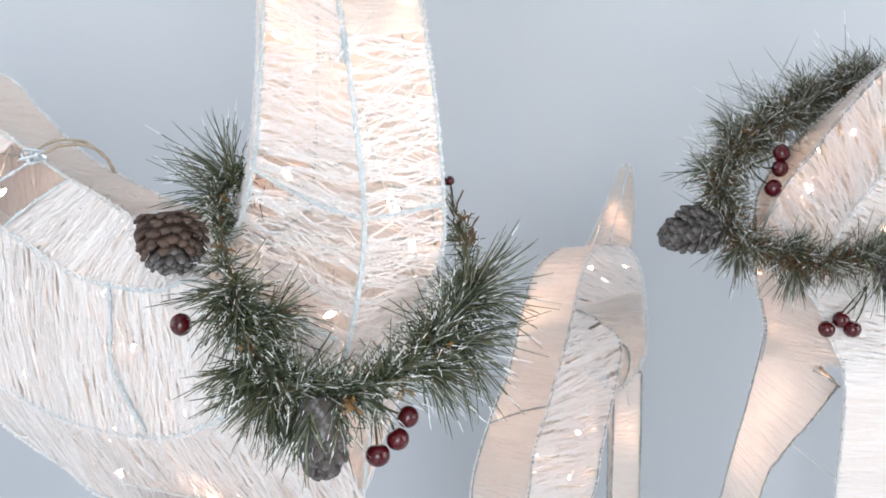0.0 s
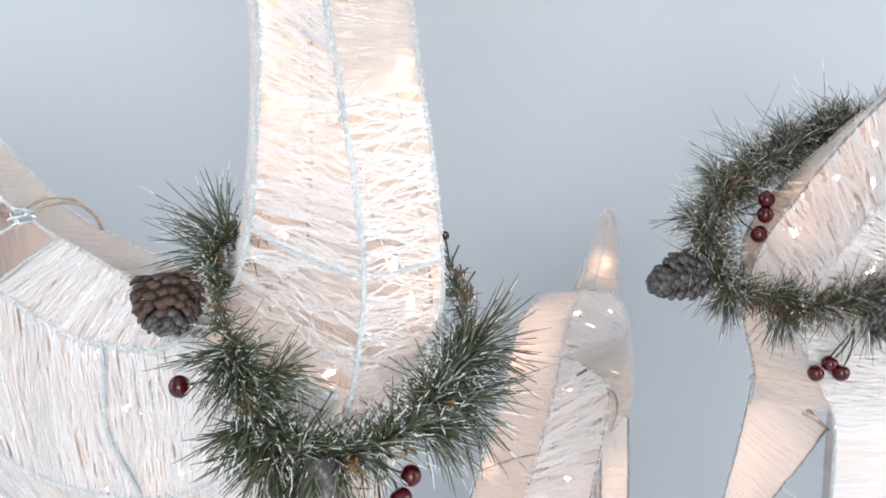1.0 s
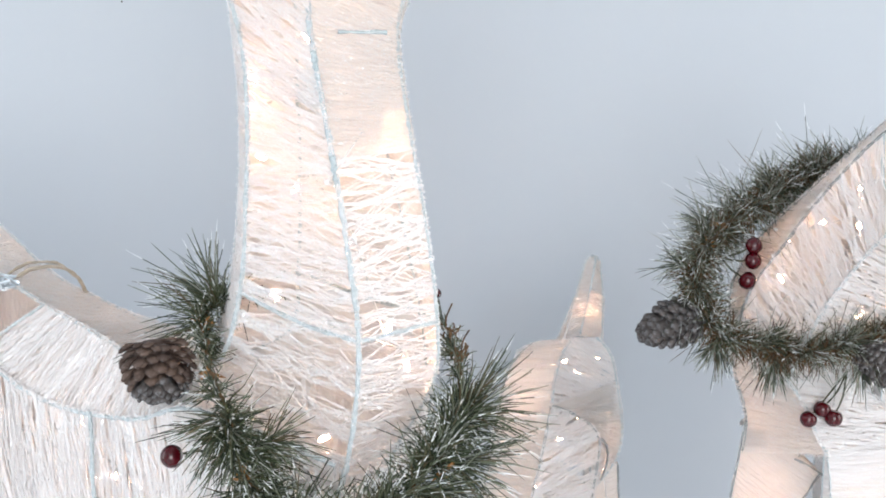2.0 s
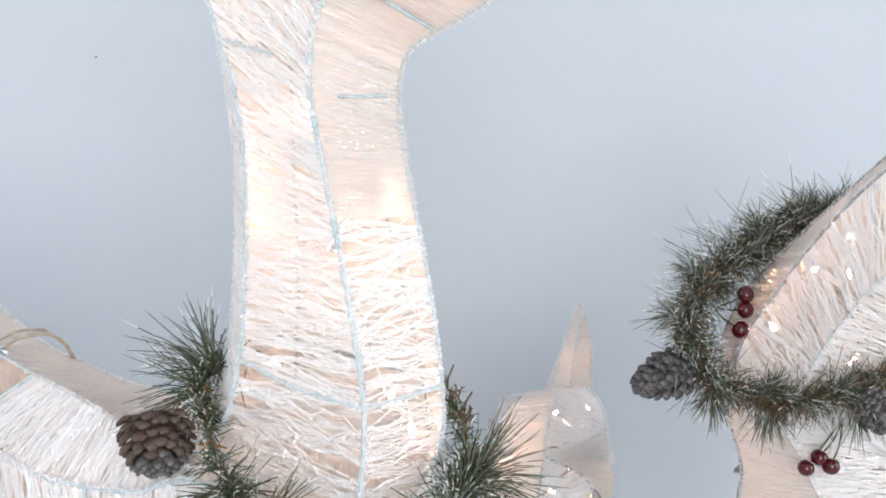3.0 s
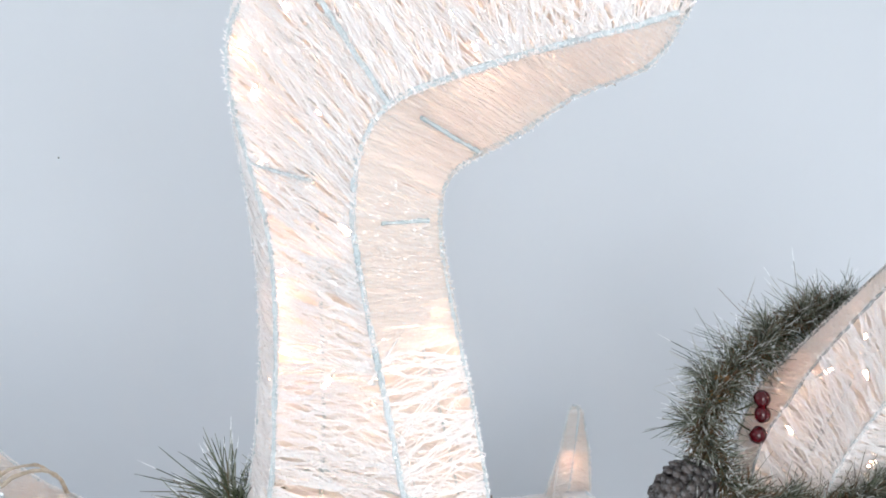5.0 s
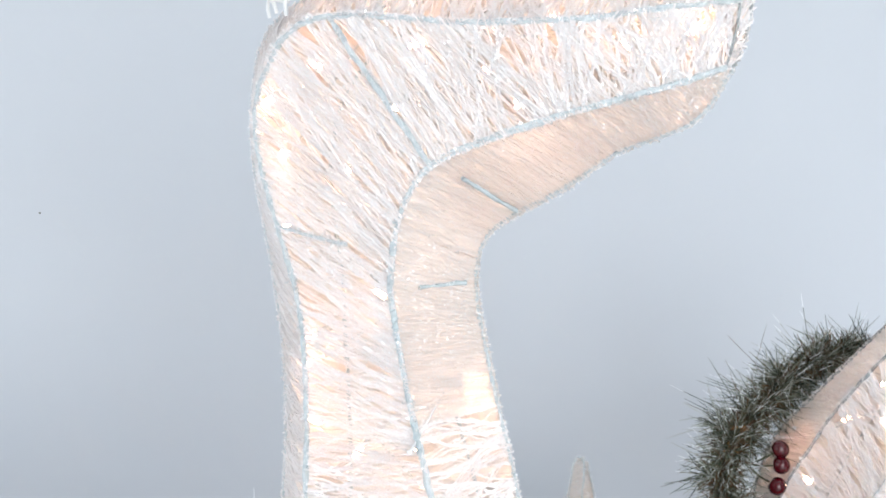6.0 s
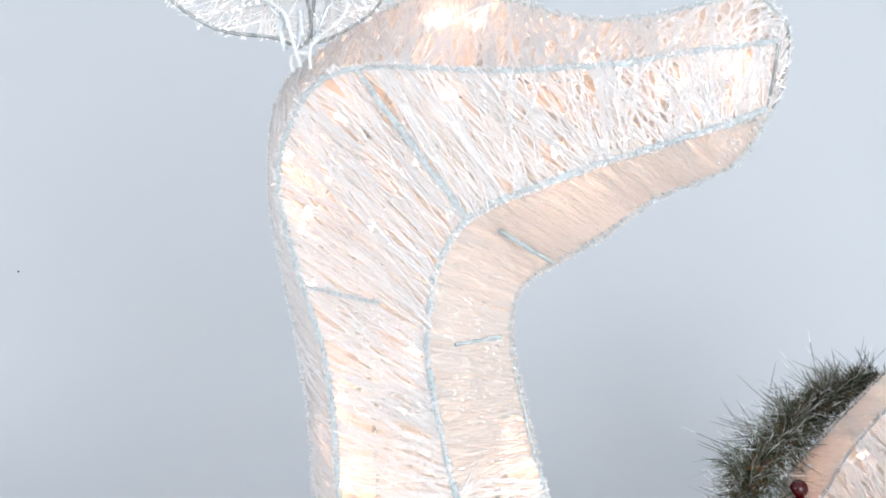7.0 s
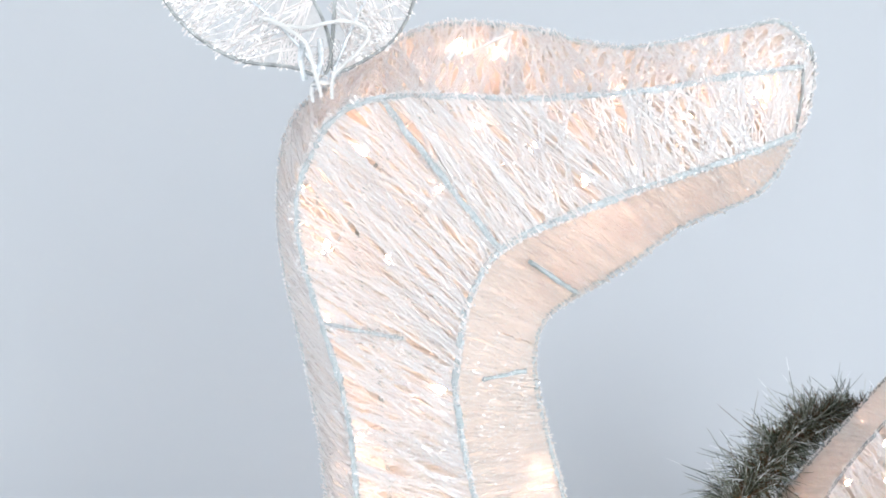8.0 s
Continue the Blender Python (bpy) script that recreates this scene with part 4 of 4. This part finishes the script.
# ---- garlands ----
def needles(parent, path, count, reach, spread_fn, seed, frost, name="needles", back=0.35, curl=0.12, fat=1.0, mat=None):
    """Many thin tapered needles that stand out round a stem; some have frosted tips."""
    rng = np.random.default_rng(seed)
    p = np.array(path)
    r = Rail(p, False)
    s = rng.uniform(0, 1, count * 3)
    s = s[rng.uniform(0, 1.2, count * 3) < spread_fn(s) ** 2][:count]
    count = len(s)
    root = r.at(s)
    tan = r.at(s + 0.01) - r.at(s - 0.01)
    tan /= np.linalg.norm(tan, axis=1)[:, None] + 1e-9
    d = rng.normal(size=(count, 3))
    d -= tan * (d * tan).sum(1)[:, None]
    d /= np.linalg.norm(d, axis=1)[:, None]
    lean, clump = rng.normal(back, 0.55, count), 1.0
    if name == "needles":
        # the needles stand in small bunches
        s = np.sort(s)
        lead = (np.arange(count) // 14) * 14
        lead = np.where(rng.uniform(size=count) < 0.72, lead, np.arange(count))
        d = d[lead] + rng.normal(0, 0.24, (count, 3))
        clump = rng.uniform(0.62, 1.18, count)[lead]
        lean = lean[lead] + rng.normal(0, 0.15, count)
        root, tan = r.at(s), r.at(s + 0.01) - r.at(s - 0.01)
        tan /= np.linalg.norm(tan, axis=1)[:, None] + 1e-9
        d -= tan * (d * tan).sum(1)[:, None]
        d /= np.linalg.norm(d, axis=1)[:, None]
    d = d + tan * lean[:, None]
    d /= np.linalg.norm(d, axis=1)[:, None]
    ln = reach * rng.uniform(0.4, 1.0, count) ** 0.8 * 1.15 * spread_fn(s) * clump
    bend = rng.normal(0, curl, (count, 3)) * ln[:, None]
    a, m, b = root, root + d * ln[:, None] * 0.55 + bend * 0.3, root + d * ln[:, None] + bend - np.array((0, 0, 1)) * (ln * 0.10)[:, None]
    u = np.cross(d, rng.normal(size=(count, 3)))
    u /= np.linalg.norm(u, axis=1)[:, None]
    w = np.cross(d, u)
    rings = []
    for c, q in ((a, 0.00052), (m, 0.00052), (m * 0.35 + b * 0.65, 0.00048), (b, 0.0002)):
        for k in range(3):
            t = 2 * math.pi * k / 3
            rings.append(c + fat * q * (u * math.cos(t) + w * math.sin(t)))
    verts = np.stack(rings, 1).reshape(-1, 3)
    quad = np.array([[i * 3 + k, i * 3 + (k + 1) % 3, i * 3 + 3 + (k + 1) % 3, i * 3 + 3 + k] for i in range(3) for k in range(3)])
    faces = (quad[None] + np.arange(count)[:, None, None] * 12).reshape(-1, 4)
    idx = np.zeros((count, 9), int)
    idx[rng.uniform(size=count) < frost, 6:] = 1
    idx[rng.uniform(size=count) < frost * 0.07, 3:] = 1
    ob = mesh_part(name, verts, faces.tolist(), [mat or NEEDLE, FROST], parent, "", idx.reshape(-1))
    return tagged(ob, kind="stuff")


def scale_mesh(mat):
    """One woody cone scale: a curved wedge with a thick rounded tip."""
    bm = bmesh.new()
    rows = []
    for x, w, z, h in ((0.0, 0.0018, 0.0, 0.0006), (0.007, 0.0034, 0.0004, 0.0008), (0.0115, 0.0046, 0.0014, 0.0012), (0.0142, 0.0042, 0.0026, 0.0022), (0.0154, 0.0022, 0.0036, 0.0012)):
        rows.append([bm.verts.new((x, y, zz)) for y, zz in ((-w, z), (-w * 0.45, z + h), (w * 0.45, z + h), (w, z), (0, z - h * 0.55))])
    for a, b in zip(rows, rows[1:]):
        for k in range(5):
            bm.faces.new((a[k], a[(k + 1) % 5], b[(k + 1) % 5], b[k]))
    bm.faces.new(rows[0][::-1])
    bm.faces.new(rows[-1])
    bmesh.ops.recalc_face_normals(bm, faces=bm.faces)
    me = bpy.data.meshes.new("scale")
    bm.to_mesh(me)
    bm.free()
    me.polygons.foreach_set("use_smooth", np.ones(len(me.polygons), bool))
    me.materials.append(mat)
    return me


SCALES = {m.name: scale_mesh(m) for m in (CONE_BROWN, CONE_GREY)}


def pine_cone(parent, tip_from, tip_to, width, mat, label, seed, openness=0.5, frosted=0.0, lean_from=6):
    """A cone with a woody core and spiralling scales, from its stalk end to its tip."""
    rng = random.Random(seed)
    a, b = Vector(tip_from), Vector(tip_to)
    axis = (b - a).normalized()
    turn = axis.to_track_quat("Z", "Y").to_matrix().to_4x4()
    length = (b - a).length
    core = spline([tuple(a), tuple(a.lerp(b, 0.5)), tuple(b)], length / 10)
    n = len(core)
    v, f = tube(core, [width * 0.30 * (math.sin(math.pi * (0.12 + 0.80 * i / (n - 1))) ** 0.8) for i in range(n)], 9)
    cone = mesh_part("pine_cone", v, f, mat, parent, label, smooth=True)
    top = parent
    while top.parent is not None:
        top = top.parent
    inv = top.matrix_basis.inverted()
    count = 150
    for i in range(count):
        k = (i + 0.5) / count
        grow = math.sin(math.pi * (0.17 + 0.74 * k)) ** 0.75
        lean = lean_from + (70 - lean_from) * k * (1.15 - openness * 0.5)
        q = Matrix.Translation(a + axis * (length * (0.05 + 0.80 * k))) @ turn @ pose(0, 0, 0, 0, 0, i * 137.5 + rng.uniform(-6, 6)) @ pose(0, 0, 0, 0, -lean + rng.uniform(-6, 6), 0)
        size = width / 0.046 * (0.46 + 0.60 * grow) * rng.uniform(0.92, 1.08)
        s = new("scale", SCALES[CONE_GREY.name if k > 1 - frosted else mat.name])
        s.parent = cone
        s.matrix_basis = inv @ q @ Matrix.Diagonal((size * 1.22, size * 0.9, size, 1)) @ Matrix.Translation((0.0015, 0, 0))
    return cone


def berry_sprig(parent, berries, root, radius, seed):
    """Glossy berries on thin dark stems."""
    rng = random.Random(seed)
    root = np.array(root, float)
    sprig = None
    for p in berries:
        p = np.array(p, float)
        mid = (root + p) / 2 + np.array([rng.uniform(-0.003, 0.003) for _ in range(3)])
        d = (p - mid) / np.linalg.norm(p - mid)
        v, f = tube(spline([root, mid, p - d * radius * 0.9], 0.003), 0.0009, 6)
        if sprig is None:
            sprig = mesh_part("berry_sprig", v, f, TWIG, parent, "dark red glossy berries on dark stems")
        else:
            mesh_part("stem", v, f, TWIG, sprig)
        bm = bmesh.new()
        bmesh.ops.create_uvsphere(bm, u_segments=24, v_segments=16, radius=radius * rng.uniform(0.94, 1.05))
        up = Vector(tuple(root - p)).normalized().to_track_quat("Z", "Y").to_matrix()
        for vert in bm.verts:
            c = vert.co.copy()
            pit = max(0.0, c.z / radius - 0.86)
            c.z = c.z * 0.96 - pit * radius * 1.3
            vert.co = up @ c + Vector(tuple(p))
        vs = [tuple(q.co) for q in bm.verts]
        fs = [[q.index for q in face.verts] for face in bm.faces]
        bm.free()
        mesh_part("berry", vs, fs, BERRY, sprig, smooth=True)
    return sprig


def husks(parent, spots, seed):
    """Small brown bud husks among the needles."""
    rng = random.Random(seed)
    for p in spots:
        pieces = []
        for k in range(9):
            d = np.array([rng.gauss(0, 1) for _ in range(3)])
            d /= np.linalg.norm(d)
            q = np.array(p) + d * 0.002
            pieces.append(tube([q, q + d * 0.004, q + d * 0.009], [0.0009, 0.0013, 0.0003], 5))
        v, f = merge(pieces)
        mesh_part("bud", v, f, HUSK, parent, "orange-brown dry bud")


def garland(m, path, label, seed, count, reach, profile, frost, curl=0.12, fat=1.0, mat=None):
    g = thing("pine_garland", m, label, "garland", "garlands round the necks")
    line = spline(path, 0.003, True)
    v1, f1 = tube(line + np.array([(0.0012 * math.cos(i * 0.9), 0.0012 * math.sin(i * 0.9), 0.001 * math.cos(i * 0.9)) for i in range(len(line))]), 0.0016, 6)
    mesh_part("stem", v1, f1, STEM, g, "twisted brown wire stem")
    needles(g, line, count, reach, profile, seed, frost, curl=curl, fat=fat, mat=mat)
    return g, line


GP = [(-0.178, 0.905, 0.838), (-0.172, 0.865, 0.826), (-0.163, 0.825, 0.812), (-0.150, 0.797, 0.79), (-0.143, 0.782, 0.762), (-0.124, 0.770, 0.738), (-0.092, 0.757, 0.724), (-0.055, 0.752, 0.733), (-0.026, 0.765, 0.744),
      (0.002, 0.79, 0.764), (0.017, 0.822, 0.788), (0.016, 0.87, 0.81), (0.002, 0.905, 0.83), (-0.05, 0.945, 0.85), (-0.13, 0.945, 0.853)]


def thick1(s):
    """Fuller in front, thin where it passes behind the neck."""
    return 1.05 - 0.70 * np.exp(-((s - 0.70) / 0.09) ** 2) - 0.50 * np.exp(-((s - 0.07) / 0.10) ** 2) - 0.30 * np.exp(-((s - 0.95) / 0.06) ** 2) - 0.20 * np.exp(-((s - 0.59) / 0.07) ** 2) + 0.12 * np.sin(s * 41)


g1, line1 = garland(pose(-0.09, 0.83, 0.78), GP, "frosted green artificial pine garland round the reindeer's neck", 21, 5200, 0.032, thick1, 0.34, 0.26, 0.92)
r1 = Rail(line1, False)
TUFTS1 = [((-0.135, 0.775, 0.745), (-0.6, -0.5, -0.4), 120, 0.040), ((-0.118, 0.765, 0.730), (-0.3, -0.6, -0.7), 120, 0.038), ((-0.165, 0.915, 0.838), (-0.45, 0.1, 0.6), 75, 0.064), ((-0.168, 0.90, 0.832), (-1.0, -0.2, 0.15), 50, 0.062), ((-0.145, 0.80, 0.79), (-0.7, -0.5, -0.25), 120, 0.045), ((0.012, 0.81, 0.775), (0.75, -0.3, 0.65), 110, 0.060),
          ((0.0, 0.79, 0.755), (0.9, -0.4, -0.2), 95, 0.056), ((-0.14, 0.79, 0.765), (0.95, -0.5, 0.1), 70, 0.045), ((-0.12, 0.77, 0.735), (-0.75, -0.4, -0.6), 120, 0.042), ((-0.02, 0.77, 0.742), (0.9, -0.3, -0.3), 130, 0.044), ((-0.10, 0.757, 0.72), (-0.1, -0.4, -0.9), 130, 0.036), ((-0.13, 0.785, 0.775), (0.85, -0.5, 0.3), 60, 0.04), ((-0.09, 0.728, 0.726), (-0.1, -0.25, -0.9), 45, 0.030), ((-0.075, 0.735, 0.726), (0.3, -0.3, -0.9), 25, 0.024)]


def tufts(parent, spec, seed, frost, mat=None):
    for k, (p, d, count, reach) in enumerate(spec):
        p, d = np.array(p), np.array(d, float)
        d /= np.linalg.norm(d)
        needles(parent, np.array([p, p + d * 0.006, p + d * 0.014]), count, reach, lambda s: np.ones_like(s), seed + k, frost, "needle_tuft", 1.5, 0.13, 0.88, mat)


tufts(g1, TUFTS1, 600, 0.30)
pine_cone(g1, (-0.207, 0.848, 0.836), (-0.204, 0.838, 0.803), 0.060, CONE_BROWN, "brown pine cone with a frosted underside", 31, 0.7, 0.42, -10)
pine_cone(g1, (-0.086, 0.750, 0.728), (-0.084, 0.742, 0.683), 0.064, CONE_GREY, "grey frosted pine cone", 32, 0.6, 0.0, 40)
berry_sprig(g1, [(-0.192, 0.800, 0.763)], (-0.160, 0.80, 0.765), 0.0088, 33)
berry_sprig(g1, [(-0.046, 0.745, 0.685), (-0.032, 0.750, 0.695), (-0.025, 0.757, 0.709)], (-0.050, 0.757, 0.722), 0.0085, 34)
# A small dried bud, built with the berry's shape and colour.
berry_sprig(g1, [(0.005, 0.91, 0.846)], (0.008, 0.905, 0.83), 0.0042, 35)
husks(g1, [(-0.178, 0.893, 0.834), (-0.140, 0.775, 0.754), (-0.028, 0.758, 0.731), (0.0, 0.775, 0.752), (-0.062, 0.742, 0.725), (-0.165, 0.835, 0.812)], 36)

GQ = [(0.278, 1.135, 0.80), (0.278, 1.12, 0.775), (0.288, 1.105, 0.75), (0.308, 1.092, 0.737), (0.35, 1.075, 0.730), (0.39, 1.065, 0.734), (0.425, 1.062, 0.74), (0.47, 1.06, 0.76), (0.53, 1.10, 0.80), (0.55, 1.18, 0.85), (0.50, 1.23, 0.885),
      (0.44, 1.225, 0.884), (0.405, 1.215, 0.874), (0.37, 1.20, 0.858), (0.332, 1.18, 0.842), (0.298, 1.155, 0.823)]
def thick2(s):
    """Fullest on the upper arc, behind the neck."""
    return 0.92 + 0.38 * np.exp(-((s - 0.86) / 0.13) ** 2) + 0.10 * np.sin(s * 37)


g2, line2 = garland(pose(0.38, 1.13, 0.79), GQ, "frosted green artificial pine garland round the leaning neck", 22, 8200, 0.034, thick2, 0.26, 0.34, 0.74, NEEDLE_GREY)
TUFTS2 = [((0.27, 1.13, 0.805), (-0.8, -0.2, 0.3), 45, 0.036), ((0.30, 1.16, 0.835), (-0.6, -0.1, 0.6), 45, 0.036), ((0.295, 1.10, 0.745), (-0.3, -0.3, -0.8), 100, 0.035), ((0.34, 1.08, 0.73), (0.2, -0.4, -0.9), 100, 0.035), ((0.38, 1.20, 0.866), (-0.3, 0, 0.9), 45, 0.035), ((0.43, 1.215, 0.88), (-0.2, 0, 0.9), 50, 0.036),
          ((0.42, 1.06, 0.735), (0.2, -0.4, -0.8), 90, 0.04), ((0.33, 1.085, 0.735), (0.7, -0.6, 0.4), 90, 0.036), ((0.40, 1.065, 0.735), (0.5, -0.6, 0.5), 90, 0.036)]
tufts(g2, TUFTS2, 650, 0.12, NEEDLE_GREY)
needles(g2, line2, 4200, 0.021, lambda s: np.ones_like(s), 91, 0.05, "bark_fibre", 0.2, 0.3, 1.1, STEM)
pine_cone(g2, (0.282, 1.112, 0.762), (0.228, 1.122, 0.741), 0.064, CONE_GREY, "grey frosted pine cone", 37, 0.3)
pine_cone(g2, (0.420, 1.056, 0.742), (0.442, 1.040, 0.712), 0.050, CONE_GREY, "grey frosted pine cone", 38, 0.4)
berry_sprig(g2, [(0.333, 1.12, 0.827), (0.332, 1.118, 0.812), (0.327, 1.118, 0.792)], (0.305, 1.135, 0.812), 0.0088, 39)
berry_sprig(g2, [(0.373, 1.06, 0.665), (0.387, 1.062, 0.674), (0.397, 1.058, 0.666)], (0.410, 1.062, 0.712), 0.0086, 40)
husks(g2, [(0.295, 1.15, 0.825), (0.31, 1.16, 0.84), (0.345, 1.075, 0.74)], 41)
rng_t = random.Random(77)
twig_pieces = []
for k in range(16):
    p = np.array((0.016 + rng_t.uniform(-0.006, 0.006), 0.862 + rng_t.uniform(-0.02, 0.03), 0.805 + rng_t.uniform(-0.004, 0.022)))
    d = np.array((rng_t.uniform(-0.3, 0.5), rng_t.uniform(-0.5, 0.3), rng_t.uniform(0.5, 1.1)))
    e = np.array([rng_t.uniform(-0.003, 0.003) for _ in range(3)])
    n = rng_t.uniform(0.008, 0.02)
    twig_pieces.append(tube(spline([p, p + d * n * 0.5 + e, p + d * n], 0.003), 0.0007, 5))
tv, tf = merge(twig_pieces)
mesh_part("twig", tv, tf, STEM, g1, "bare brown twig ends")
